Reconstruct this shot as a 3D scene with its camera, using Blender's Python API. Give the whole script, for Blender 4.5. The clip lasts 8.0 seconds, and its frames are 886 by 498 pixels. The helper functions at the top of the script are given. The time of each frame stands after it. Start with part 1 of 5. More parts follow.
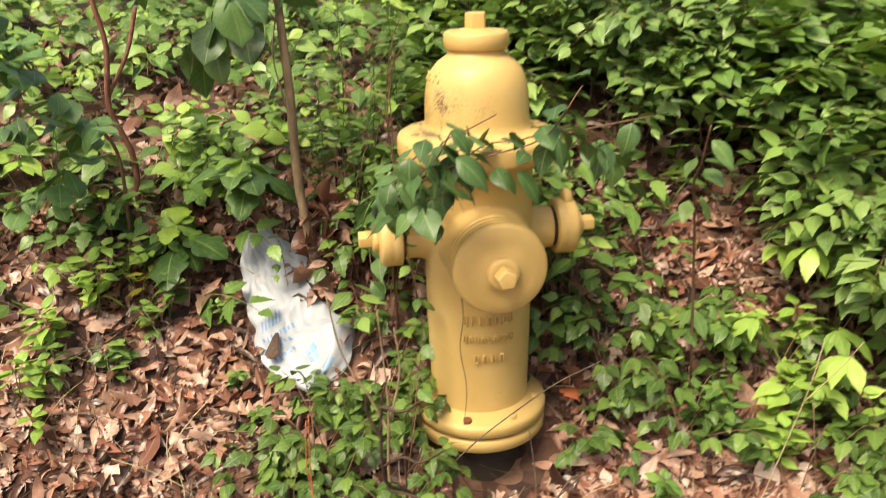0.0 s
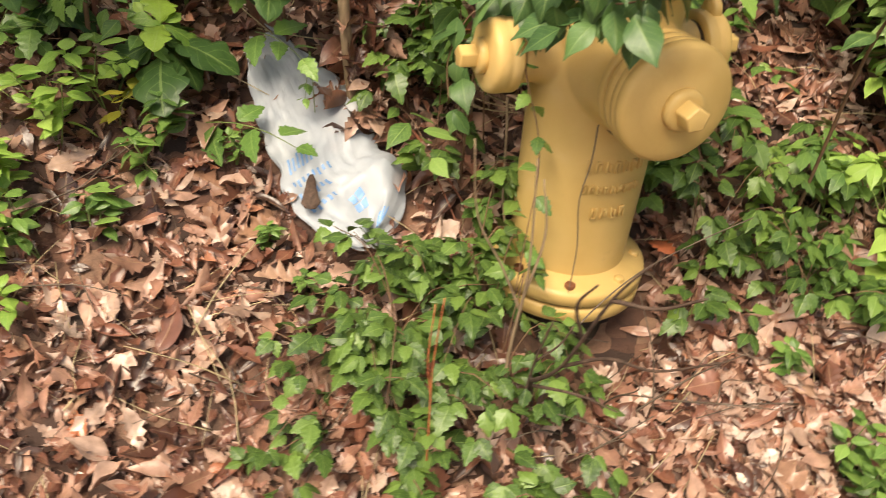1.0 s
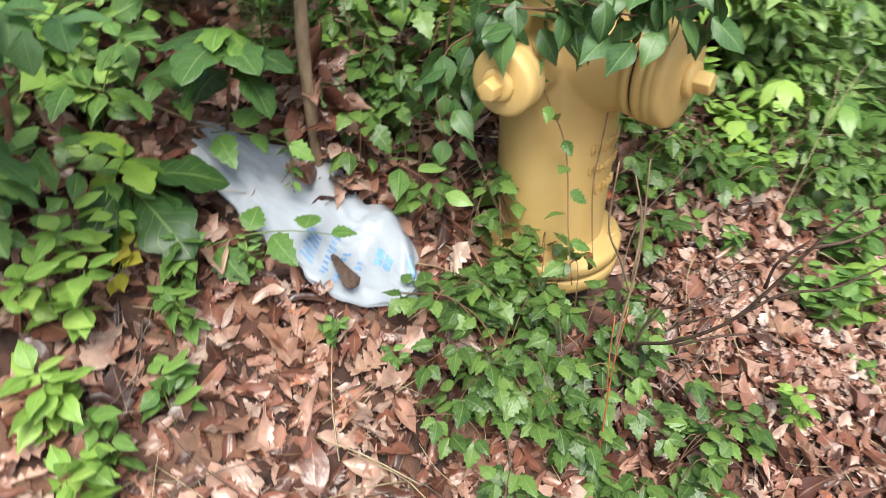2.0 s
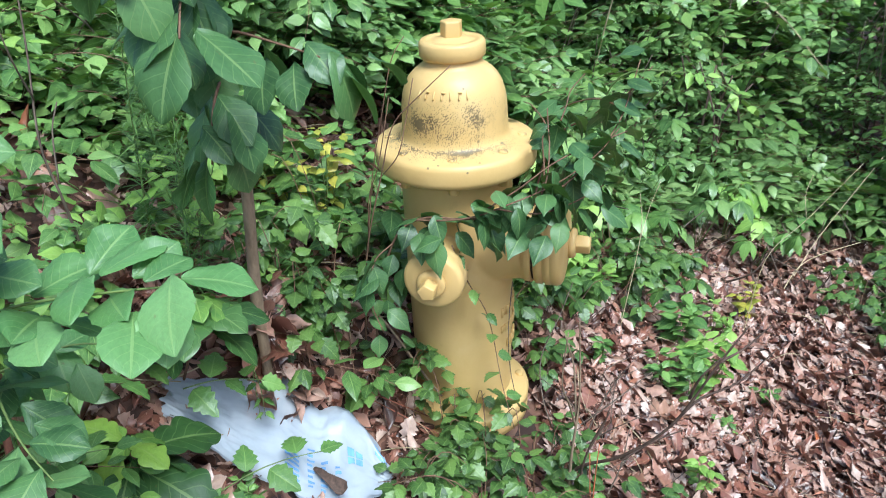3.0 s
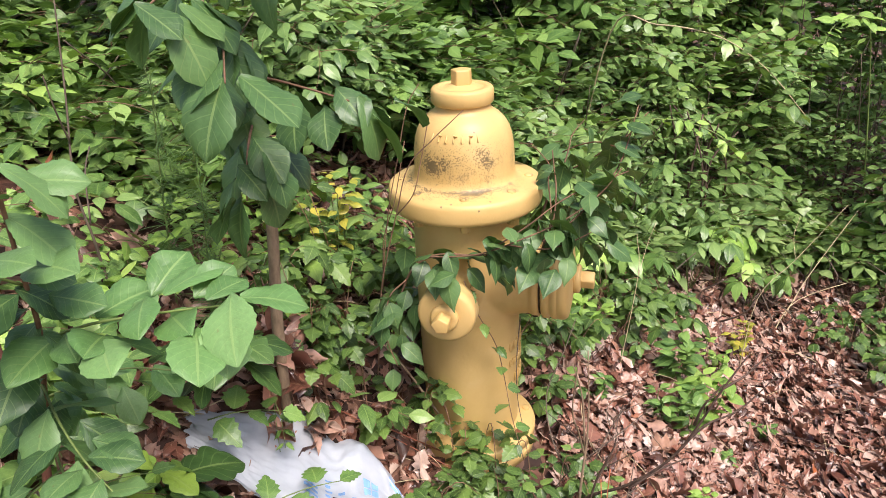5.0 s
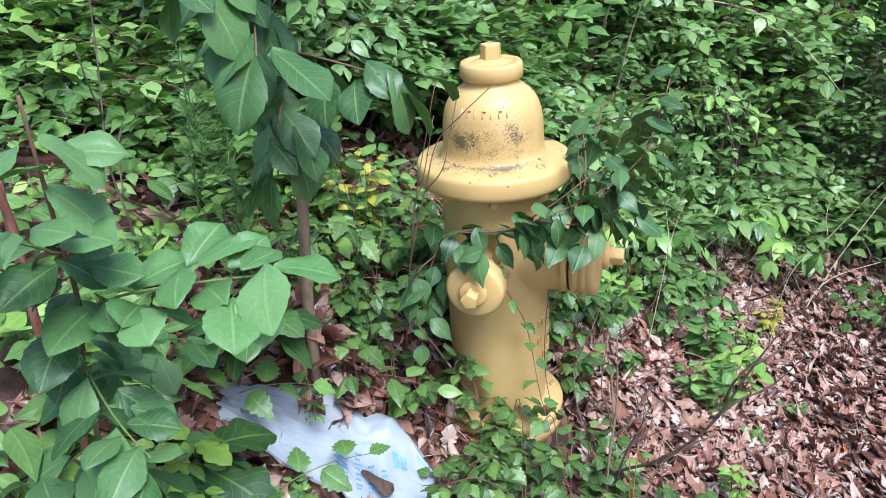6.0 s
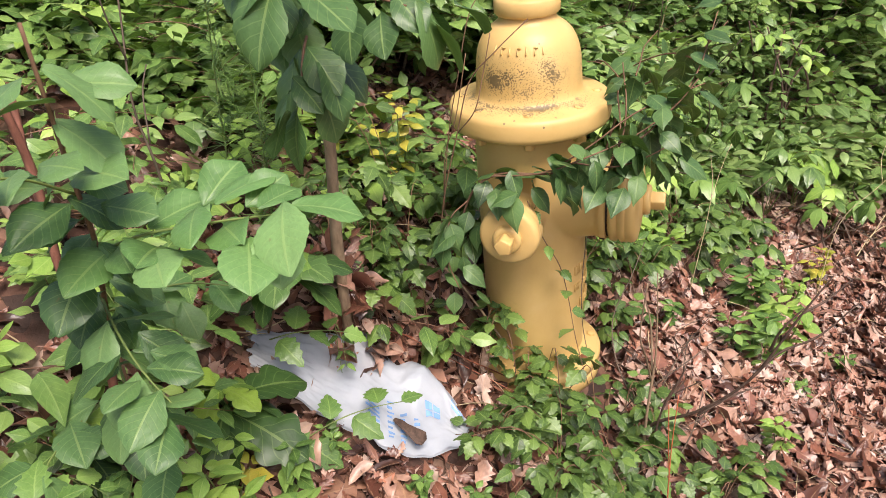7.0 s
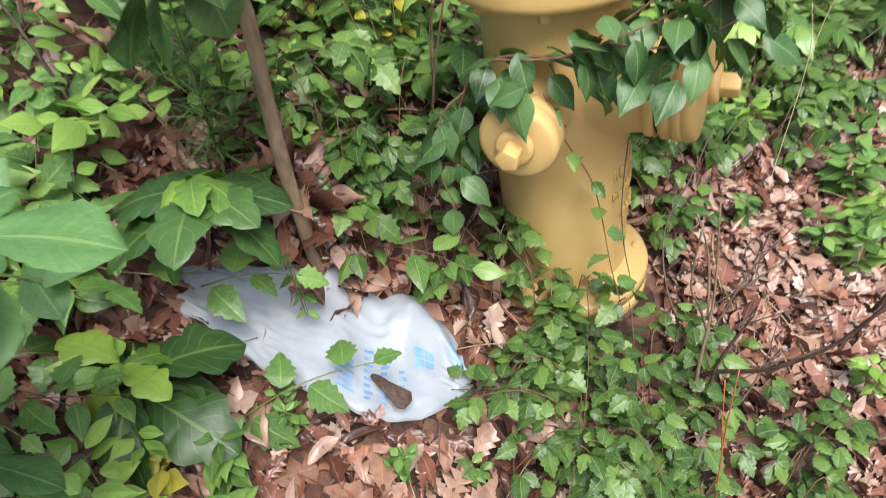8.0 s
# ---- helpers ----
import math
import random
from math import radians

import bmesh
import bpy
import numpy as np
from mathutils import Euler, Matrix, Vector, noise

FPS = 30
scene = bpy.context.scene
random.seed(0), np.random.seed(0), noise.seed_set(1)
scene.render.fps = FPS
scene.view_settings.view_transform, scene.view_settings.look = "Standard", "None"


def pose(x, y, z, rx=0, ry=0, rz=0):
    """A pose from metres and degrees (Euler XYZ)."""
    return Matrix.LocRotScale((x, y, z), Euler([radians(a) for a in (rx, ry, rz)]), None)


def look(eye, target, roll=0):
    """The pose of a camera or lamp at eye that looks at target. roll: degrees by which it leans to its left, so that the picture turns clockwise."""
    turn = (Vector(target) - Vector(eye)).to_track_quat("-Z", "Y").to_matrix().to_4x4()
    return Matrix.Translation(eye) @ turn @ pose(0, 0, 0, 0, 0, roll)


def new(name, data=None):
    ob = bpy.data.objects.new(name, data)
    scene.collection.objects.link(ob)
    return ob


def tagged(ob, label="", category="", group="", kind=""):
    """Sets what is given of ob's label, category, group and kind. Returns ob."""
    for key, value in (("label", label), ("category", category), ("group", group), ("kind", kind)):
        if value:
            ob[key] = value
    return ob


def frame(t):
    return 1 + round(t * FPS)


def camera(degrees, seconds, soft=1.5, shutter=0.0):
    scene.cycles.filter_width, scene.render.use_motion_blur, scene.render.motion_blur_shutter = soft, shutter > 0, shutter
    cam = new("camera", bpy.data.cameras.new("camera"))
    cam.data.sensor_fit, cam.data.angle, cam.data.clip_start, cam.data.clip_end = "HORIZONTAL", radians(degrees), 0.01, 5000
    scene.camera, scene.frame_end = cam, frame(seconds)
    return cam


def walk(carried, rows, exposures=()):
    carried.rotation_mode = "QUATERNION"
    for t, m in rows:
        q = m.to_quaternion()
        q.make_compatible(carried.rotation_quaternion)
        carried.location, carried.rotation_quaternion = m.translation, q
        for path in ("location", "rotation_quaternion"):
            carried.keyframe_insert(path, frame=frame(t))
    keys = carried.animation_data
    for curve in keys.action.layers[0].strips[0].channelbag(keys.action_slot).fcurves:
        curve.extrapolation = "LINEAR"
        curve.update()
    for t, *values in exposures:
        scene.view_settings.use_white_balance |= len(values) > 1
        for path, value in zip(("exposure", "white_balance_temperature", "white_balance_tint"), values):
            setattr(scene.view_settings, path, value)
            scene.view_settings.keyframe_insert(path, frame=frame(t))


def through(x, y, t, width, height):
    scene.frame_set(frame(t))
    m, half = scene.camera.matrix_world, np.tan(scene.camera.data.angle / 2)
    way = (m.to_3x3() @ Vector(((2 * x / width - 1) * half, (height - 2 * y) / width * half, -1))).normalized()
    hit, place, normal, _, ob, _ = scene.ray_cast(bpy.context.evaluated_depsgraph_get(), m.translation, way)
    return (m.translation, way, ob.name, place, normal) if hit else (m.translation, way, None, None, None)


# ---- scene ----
# ---- camera ----
cam = camera(58.3, 8.0, soft=0.35, shutter=0.25)
PATH = [
    (0, (-0.302, -1.534, 0.919), (-0.028, 0.314, 0.205), -1.5),
    (0.5, (-0.476, -1.315, 0.806), (-0.107, 0.429, -0.1), -0.4),
    (1, (-0.663, -1.088, 0.788), (-0.068, 0.463, -0.326), 5.0),
    (1.2, (-0.786, -1.054, 0.798), (-0.148, 0.455, -0.348), 2.9),
    (2.3, (-1.296, -0.501, 0.953), (0.191, 0.224, -0.171), -0.9),
    (2.5, (-1.33, -0.442, 1.014), (0.23, 0.166, -0.08), -2.1),
    (3, (-1.431, -0.39, 1.12), (0.258, 0.114, 0.174), -2.8),
    (3.5, (-1.489, -0.364, 1.129), (0.273, 0.03, 0.27), -1.4),
    (4, (-1.497, -0.353, 1.134), (0.281, 0.061, 0.317), -1.7),
    (4.5, (-1.508, -0.362, 1.129), (0.261, 0.092, 0.312), -2.3),
    (6, (-1.525, -0.356, 1.118), (0.193, 0.183, 0.247), -3.5),
    (6.5, (-1.52, -0.351, 1.096), (0.157, 0.229, 0.173), -4.2),
    (7, (-1.488, -0.354, 1.083), (0.147, 0.268, 0.113), -5.2),
    (7.5, (-1.274, -0.32, 1.052), (0.269, 0.34, -0.037), -6.4),
    (8, (-1.074, -0.343, 0.987), (0.25, 0.403, -0.313), -10.5),
]
EXPOSURES = [(0, 1.12, 8100, 8), (1.2, 0.97, 8000, 8), (2.3, 1.04, 5600, 3), (3.0, 1.04, 5250, 1), (3.5, 1.02, 5350, 2), (4.0, 1.07, 6450, 16), (4.7, 1.07, 6800, 18), (5.8, 1.04, 5200, 8), (6.2, 1.03, 5400, 8), (6.6, 1.00, 6150, 11), (7.2, 1.02, 6900, 17), (8, 0.97, 6150, 8)]
walk(cam, [(t, look(eye, target, roll)) for t, eye, target, roll in PATH], EXPOSURES)

# ---- light ----
world = bpy.data.worlds.new("world")
scene.world = world
world.use_nodes = True
sky = world.node_tree.nodes.new("ShaderNodeTexSky")
sky.sky_type = "NISHITA"
sky.sun_disc = False
sky.sun_elevation = radians(58)
sky.sun_rotation = radians(225)
sky.air_density, sky.dust_density, sky.ozone_density = 1.0, 4.0, 1.0
back = world.node_tree.nodes["Background"]
world.node_tree.links.new(sky.outputs[0], back.inputs[0])
back.inputs[1].default_value = 0.09

sun = new("sun", bpy.data.lights.new("sun", "SUN"))
sun.data.energy = 2.3
sun.data.angle = radians(28)
sun.data.color = (1.0, 0.96, 0.9)
sun.matrix_world = look((-1.9, -1.9, 4.6), (0, 0, 0))


# ---- materials ----
def material(name):
    mat = bpy.data.materials.new(name)
    mat.use_nodes = True
    nodes, links = mat.node_tree.nodes, mat.node_tree.links
    return mat, nodes, links, nodes["Principled BSDF"]


def ramp(nodes, links, source, stops):
    node = nodes.new("ShaderNodeValToRGB")
    while len(node.color_ramp.elements) < len(stops):
        node.color_ramp.elements.new(0.5)
    for element, (at, colour) in zip(node.color_ramp.elements, stops):
        element.position, element.color = at, (*colour, 1)
    links.new(source, node.inputs[0])
    return node.outputs[0]


def noise_node(nodes, links, scale, detail=4.0, rough=0.55, vector=None):
    node = nodes.new("ShaderNodeTexNoise")
    node.inputs["Scale"].default_value, node.inputs["Detail"].default_value, node.inputs["Roughness"].default_value = scale, detail, rough
    if vector is None:
        vector = nodes.new("ShaderNodeTexCoord").outputs["Object"]
    links.new(vector, node.inputs["Vector"])
    return node.outputs["Fac"]


def mix(nodes, links, fac, a, b, blend="MIX"):
    node = nodes.new("ShaderNodeMix")
    node.data_type, node.blend_type = "RGBA", blend
    for socket, value in ((node.inputs["Factor"], fac), (node.inputs["A"], a), (node.inputs["B"], b)):
        if isinstance(value, tuple):
            socket.default_value = (*value, 1)
        elif isinstance(value, (int, float)):
            socket.default_value = value
        else:
            links.new(value, socket)
    return node.outputs["Result"]


def calc(nodes, links, op, a, b=0.0, c=0.0):
    node = nodes.new("ShaderNodeMath")
    node.operation = op
    for socket, value in zip(node.inputs, (a, b, c)):
        if isinstance(value, (int, float)):
            socket.default_value = value
        else:
            links.new(value, socket)
    return node.outputs[0]


def bump(nodes, links, height, strength, distance, shader):
    node = nodes.new("ShaderNodeBump")
    node.inputs["Strength"].default_value, node.inputs["Distance"].default_value = strength, distance
    links.new(height, node.inputs["Height"])
    links.new(node.outputs[0], shader.inputs["Normal"])


def leaf_material(name, dark, mid, light, gloss=0.42, through=0.14, veins=0.6, vein_count=7.0):
    """A living leaf: colour differs leaf by leaf, with a pale midrib and side veins."""
    mat, nodes, links, shader = material(name)
    geo, info = nodes.new("ShaderNodeNewGeometry"), nodes.new("ShaderNodeObjectInfo")
    lot = calc(nodes, links, "FRACT", calc(nodes, links, "ADD", geo.outputs["Random Per Island"], info.outputs["Random"]))
    colour = ramp(nodes, links, lot, [(0.0, dark), (0.55, mid), (0.9, light), (1.0, light)])
    uv = nodes.new("ShaderNodeUVMap")
    shift = nodes.new("ShaderNodeVectorMath")
    shift.operation = "MULTIPLY_ADD"
    links.new(lot, shift.inputs[0])
    shift.inputs[1].default_value = (37.0, 19.0, 53.0)
    links.new(uv.outputs[0], shift.inputs[2])
    blotch = noise_node(nodes, links, 3.2, 5.0, 0.6, shift.outputs[0])
    colour = mix(nodes, links, ramp(nodes, links, blotch, [(0.35, (0.0,) * 3), (0.8, (0.6,) * 3)]), colour, light)
    grain = noise_node(nodes, links, 16.0, 6.0, 0.65, shift.outputs[0])
    colour = mix(nodes, links, 1.0, colour, ramp(nodes, links, grain, [(0.3, (0.84,) * 3), (0.6, (1.0,) * 3)]), "MULTIPLY")
    spoil = noise_node(nodes, links, 7.0, 3.0, 0.5, shift.outputs[0])
    colour = mix(nodes, links, ramp(nodes, links, spoil, [(0.7, (0.0,) * 3), (0.78, (0.55,) * 3)]), colour, (0.16, 0.1, 0.035))
    split = nodes.new("ShaderNodeSeparateXYZ")
    links.new(uv.outputs[0], split.inputs[0])
    across = calc(nodes, links, "ABSOLUTE", calc(nodes, links, "MULTIPLY_ADD", split.outputs[0], 2.0, -1.0))
    rib = calc(nodes, links, "LESS_THAN", across, 0.05)
    slant = calc(nodes, links, "FRACT", calc(nodes, links, "MULTIPLY", calc(nodes, links, "MULTIPLY_ADD", across, -0.28, split.outputs[1]), vein_count))
    side = calc(nodes, links, "LESS_THAN", slant, 0.1)
    vein = calc(nodes, links, "MULTIPLY", calc(nodes, links, "MAXIMUM", rib, calc(nodes, links, "MULTIPLY", side, 0.45)), veins)
    pale = mix(nodes, links, 0.5, light, (0.35, 0.45, 0.16))
    colour = mix(nodes, links, vein, colour, pale)
    links.new(colour, shader.inputs["Base Color"])
    shader.inputs["Roughness"].default_value = gloss
    shader.inputs["Specular IOR Level"].default_value = 0.55
    bulge = calc(nodes, links, "MULTIPLY_ADD", slant, 0.5, calc(nodes, links, "MULTIPLY", blotch, 0.6))
    bump(nodes, links, bulge, 0.55, 0.004, shader)
    if through:
        leaf = nodes.new("ShaderNodeBsdfTranslucent")
        links.new(mix(nodes, links, 1.0, colour, (1.25, 1.3, 0.45), "MULTIPLY"), leaf.inputs[0])
        both = nodes.new("ShaderNodeMixShader")
        both.inputs[0].default_value = through
        links.new(shader.outputs[0], both.inputs[1])
        links.new(leaf.outputs[0], both.inputs[2])
        links.new(both.outputs[0], nodes["Material Output"].inputs[0])
    return mat


def dead_leaf_material(name, stops):
    mat, nodes, links, shader = material(name)
    geo, info = nodes.new("ShaderNodeNewGeometry"), nodes.new("ShaderNodeObjectInfo")
    lot = calc(nodes, links, "FRACT", calc(nodes, links, "ADD", geo.outputs["Random Per Island"], info.outputs["Random"]))
    colour = ramp(nodes, links, lot, stops)
    fac = noise_node(nodes, links, 45.0, 5.0)
    colour = mix(nodes, links, ramp(nodes, links, fac, [(0.35, (0.0,) * 3), (0.8, (0.7,) * 3)]), colour, (0.11, 0.05, 0.03))
    uv = nodes.new("ShaderNodeUVMap")
    split = nodes.new("ShaderNodeSeparateXYZ")
    links.new(uv.outputs[0], split.inputs[0])
    across = calc(nodes, links, "ABSOLUTE", calc(nodes, links, "MULTIPLY_ADD", split.outputs[0], 2.0, -1.0))
    rib = calc(nodes, links, "LESS_THAN", across, 0.06)
    colour = mix(nodes, links, calc(nodes, links, "MULTIPLY", rib, 0.35), colour, (0.5, 0.33, 0.2))
    links.new(colour, shader.inputs["Base Color"])
    shader.inputs["Roughness"].default_value = 0.34
    shader.inputs["Specular IOR Level"].default_value = 0.7
    slant = calc(nodes, links, "FRACT", calc(nodes, links, "MULTIPLY", calc(nodes, links, "MULTIPLY_ADD", across, -0.3, split.outputs[1]), 7.0))
    bump(nodes, links, calc(nodes, links, "MULTIPLY_ADD", slant, 0.4, fac), 0.5, 0.004, shader)
    return mat


def bark_material(name, dark, light, scale=60.0):
    mat, nodes, links, shader = material(name)
    coord = nodes.new("ShaderNodeTexCoord")
    stretch = nodes.new("ShaderNodeMapping")
    stretch.inputs["Scale"].default_value = (1, 1, 0.3)
    links.new(coord.outputs["Object"], stretch.inputs[0])
    fac = noise_node(nodes, links, scale, 6.0, 0.65, stretch.outputs[0])
    links.new(ramp(nodes, links, fac, [(0.3, dark), (0.7, light)]), shader.inputs["Base Color"])
    shader.inputs["Roughness"].default_value = 0.8
    bump(nodes, links, fac, 0.6, 0.003, shader)
    return mat


def paint_material(name, stained=False):
    """Old yellow hydrant paint in many coats; the stained kind carries dark lichen specks in a band."""
    mat, nodes, links, shader = material(name)
    broad = noise_node(nodes, links, 9.0, 5.0)
    fine = noise_node(nodes, links, 120.0, 3.0)
    colour = ramp(nodes, links, broad, [(0.25, (0.60, 0.39, 0.135)), (0.6, (0.67, 0.455, 0.175)), (0.85, (0.72, 0.52, 0.25))])
    streak = noise_node(nodes, links, 26.0, 6.0, 0.7)
    colour = mix(nodes, links, ramp(nodes, links, streak, [(0.62, (0.0,) * 3), (0.8, (0.45,) * 3)]), colour, (0.45, 0.29, 0.12))
    if stained:
        coord = nodes.new("ShaderNodeTexCoord")
        split = nodes.new("ShaderNodeSeparateXYZ")
        links.new(coord.outputs["Object"], split.inputs[0])
        cells = nodes.new("ShaderNodeTexVoronoi")
        cells.inputs["Scale"].default_value = 340.0
        links.new(coord.outputs["Object"], cells.inputs["Vector"])
        patch = noise_node(nodes, links, 20.0, 3.0)
        # two belts of specks, round the waist of the dome and at its foot
        waist = calc(nodes, links, "SUBTRACT", 1.0, calc(nodes, links, "MULTIPLY", calc(nodes, links, "ABSOLUTE", calc(nodes, links, "SUBTRACT", split.outputs[2], 0.630)), 17.0))
        foot = calc(nodes, links, "SUBTRACT", 1.0, calc(nodes, links, "MULTIPLY", calc(nodes, links, "ABSOLUTE", calc(nodes, links, "SUBTRACT", split.outputs[2], 0.581)), 110.0))
        belt = calc(nodes, links, "MAXIMUM", waist, foot)
        west = calc(nodes, links, "MULTIPLY_ADD", split.outputs[0], -7.0, 0.45)
        amount = calc(nodes, links, "MULTIPLY", calc(nodes, links, "MAXIMUM", belt, 0.0), calc(nodes, links, "MINIMUM", calc(nodes, links, "MAXIMUM", west, 0.0), 1.0))
        amount = calc(nodes, links, "MULTIPLY", amount, calc(nodes, links, "MULTIPLY_ADD", patch, 2.9, -0.55))
        size = calc(nodes, links, "MULTIPLY", amount, 0.66)
        speck = calc(nodes, links, "LESS_THAN", cells.outputs["Distance"], size)
        colour = mix(nodes, links, calc(nodes, links, "MULTIPLY", speck, 0.82), colour, (0.06, 0.05, 0.035))
        wash = calc(nodes, links, "MULTIPLY", ramp(nodes, links, noise_node(nodes, links, 34.0, 6.0, 0.7), [(0.4, (0.0,) * 3), (0.75, (0.5,) * 3)]), amount)
        colour = mix(nodes, links, wash, colour, (0.26, 0.19, 0.09))
        spots = nodes.new("ShaderNodeTexVoronoi")
        spots.inputs["Scale"].default_value = 42.0
        links.new(coord.outputs["Object"], spots.inputs["Vector"])
        blot = calc(nodes, links, "LESS_THAN", spots.outputs["Distance"], calc(nodes, links, "MULTIPLY", calc(nodes, links, "MINIMUM", calc(nodes, links, "MAXIMUM", west, 0.0), 1.0), 0.10))
        colour = mix(nodes, links, calc(nodes, links, "MULTIPLY", blot, 0.7), colour, (0.1, 0.09, 0.06))
        moss = calc(nodes, links, "MULTIPLY", ramp(nodes, links, noise_node(nodes, links, 55.0), [(0.6, (0.0,) * 3), (0.7, (0.7,) * 3)]), calc(nodes, links, "MAXIMUM", foot, 0.0))
        colour = mix(nodes, links, moss, colour, (0.14, 0.14, 0.10))
    links.new(colour, shader.inputs["Base Color"])
    shader.inputs["Roughness"].default_value = 0.42
    shader.inputs["Specular IOR Level"].default_value = 0.4
    bump(nodes, links, calc(nodes, links, "MULTIPLY_ADD", fine, 0.3, broad), 0.35, 0.004, shader)
    return mat


def plain_material(name, colour, rough=0.6, scale=40.0):
    mat, nodes, links, shader = material(name)
    fac = noise_node(nodes, links, scale)
    links.new(ramp(nodes, links, fac, [(0.3, tuple(c * 0.7 for c in colour)), (0.7, tuple(min(1, c * 1.2) for c in colour))]), shader.inputs["Base Color"])
    shader.inputs["Roughness"].default_value = rough
    bump(nodes, links, fac, 0.3, 0.002, shader)
    return mat


PAINT = paint_material("hydrant_paint")
PAINT_STAINED = paint_material("hydrant_paint_stained", True)
RUST = plain_material("rust", (0.2, 0.07, 0.03), 0.8)
# Near-black brown for the shade in gaps, the drain hole and the foot's pit.
GAP_SHADE = plain_material("gap_shade", (0.035, 0.022, 0.012), 0.8)
GREEN = leaf_material("green_leaf", (0.05, 0.12, 0.028), (0.125, 0.245, 0.055), (0.27, 0.41, 0.11), gloss=0.36)
DEEP = leaf_material("deep_green_leaf", (0.03, 0.075, 0.024), (0.056, 0.13, 0.037), (0.12, 0.225, 0.07), gloss=0.42)
VINE_GREEN = leaf_material("vine_leaf", (0.05, 0.12, 0.028), (0.105, 0.215, 0.048), (0.23, 0.38, 0.09), gloss=0.36, vein_count=6.0)
BROAD = leaf_material("broad_leaf", (0.03, 0.08, 0.026), (0.06, 0.145, 0.042), (0.14, 0.26, 0.085), gloss=0.43, vein_count=8.0)
# A brighter version of the broad leaf's colours.
BROAD_BRIGHT = leaf_material("bright_broad_leaf", (0.075, 0.175, 0.045), (0.115, 0.25, 0.068), (0.19, 0.345, 0.115), gloss=0.42, vein_count=8.0)
OAK_GREEN = leaf_material("oak_leaf", (0.06, 0.14, 0.03), (0.13, 0.26, 0.045), (0.30, 0.45, 0.065), gloss=0.4)
OAK_DARK = leaf_material("oak_leaf_old", (0.022, 0.055, 0.015), (0.038, 0.09, 0.022), (0.085, 0.17, 0.04), gloss=0.4)
BRAMBLE = leaf_material("bramble_leaf", (0.03, 0.07, 0.018), (0.066, 0.135, 0.03), (0.17, 0.28, 0.06), gloss=0.38, vein_count=6.0)
HEDGE = leaf_material("hedge_leaf", (0.052, 0.122, 0.032), (0.135, 0.252, 0.064), (0.275, 0.415, 0.135), gloss=0.33)
HEDGE_PALE = leaf_material("pale_hedge_leaf", (0.075, 0.15, 0.04), (0.17, 0.29, 0.075), (0.31, 0.44, 0.15), gloss=0.34)
LIME = leaf_material("lime_leaf", (0.16, 0.3, 0.05), (0.24, 0.42, 0.07), (0.38, 0.55, 0.12))
YELLOW = leaf_material("yellow_leaf", (0.3, 0.36, 0.05), (0.45, 0.45, 0.06), (0.6, 0.5, 0.08))
DEAD = dead_leaf_material("dead_leaf", [(0.0, (0.035, 0.015, 0.011)), (0.17, (0.11, 0.039, 0.026)), (0.38, (0.27, 0.106, 0.068)), (0.58, (0.41, 0.205, 0.14)), (0.8, (0.53, 0.325, 0.245)), (0.97, (0.59, 0.435, 0.35)), (1.0, (0.45, 0.13, 0.045))])
DEAD_PALE = dead_leaf_material("pale_dead_leaf", [(0.0, (0.28, 0.13, 0.08)), (0.6, (0.40, 0.22, 0.14)), (1.0, (0.48, 0.30, 0.21))])
# Their paleness partly stands in for sky sheen on the wet litter.
FLAKES = dead_leaf_material("leaf_flakes", [(0.0, (0.26, 0.13, 0.09)), (0.4, (0.46, 0.28, 0.21)), (0.8, (0.6, 0.43, 0.35)), (1.0, (0.68, 0.54, 0.46))])
BARK = bark_material("bark", (0.15, 0.1, 0.06), (0.38, 0.27, 0.17))
STEM = bark_material("stem", (0.10, 0.05, 0.028), (0.25, 0.14, 0.08))
TWIG = bark_material("twig", (0.06, 0.04, 0.03), (0.2, 0.15, 0.11))
DARK_BARK = bark_material("dark_bark", (0.035, 0.02, 0.014), (0.14, 0.085, 0.06), 120.0)
RUSTY_BARK = bark_material("rusty_bark", (0.1, 0.035, 0.022), (0.3, 0.12, 0.08), 90.0)
GREEN_STEM = plain_material("green_stem", (0.16, 0.22, 0.06), 0.6)
STRAW = plain_material("straw", (0.5, 0.4, 0.24), 0.7)
RUST_STEM = plain_material("rust_stem", (0.3, 0.1, 0.055), 0.6)
RED_STEM = plain_material("red_stem", (0.5, 0.14, 0.06), 0.6)


# ---- mesh tools ----
def part(name, bm, mat, parent=None, label="", smooth=True):
    mesh = bpy.data.meshes.new(name)
    bm.to_mesh(mesh)
    bm.free()
    if smooth:
        mesh.shade_smooth()
    mesh.materials.append(mat)
    ob = new(name, mesh)
    ob.parent = parent
    if label:
        tagged(ob, label)
    return ob


class Shape:
    """Points, faces, texture coordinates and material slots of a small form, to be strewn by matrices."""

    def __init__(self):
        self.v, self.f, self.uv, self.m = [], [], [], []

    def add(self, points, faces, uvs=None, slot=0):
        k = len(self.v)
        self.v += [tuple(p) for p in points]
        self.uv += list(uvs) if uvs else [(0.5, 0.5)] * len(points)
        self.f += [tuple(i + k for i in f) for f in faces]
        self.m += [slot] * len(faces)
        return self

    def join(self, other, matrix, slot=None):
        pts = [matrix @ Vector(p) for p in other.v]
        k = len(self.v)
        self.v += [tuple(p) for p in pts]
        self.uv += other.uv
        self.f += [tuple(i + k for i in f) for f in other.f]
        self.m += [s if slot is None else slot for s in other.m]
        return self


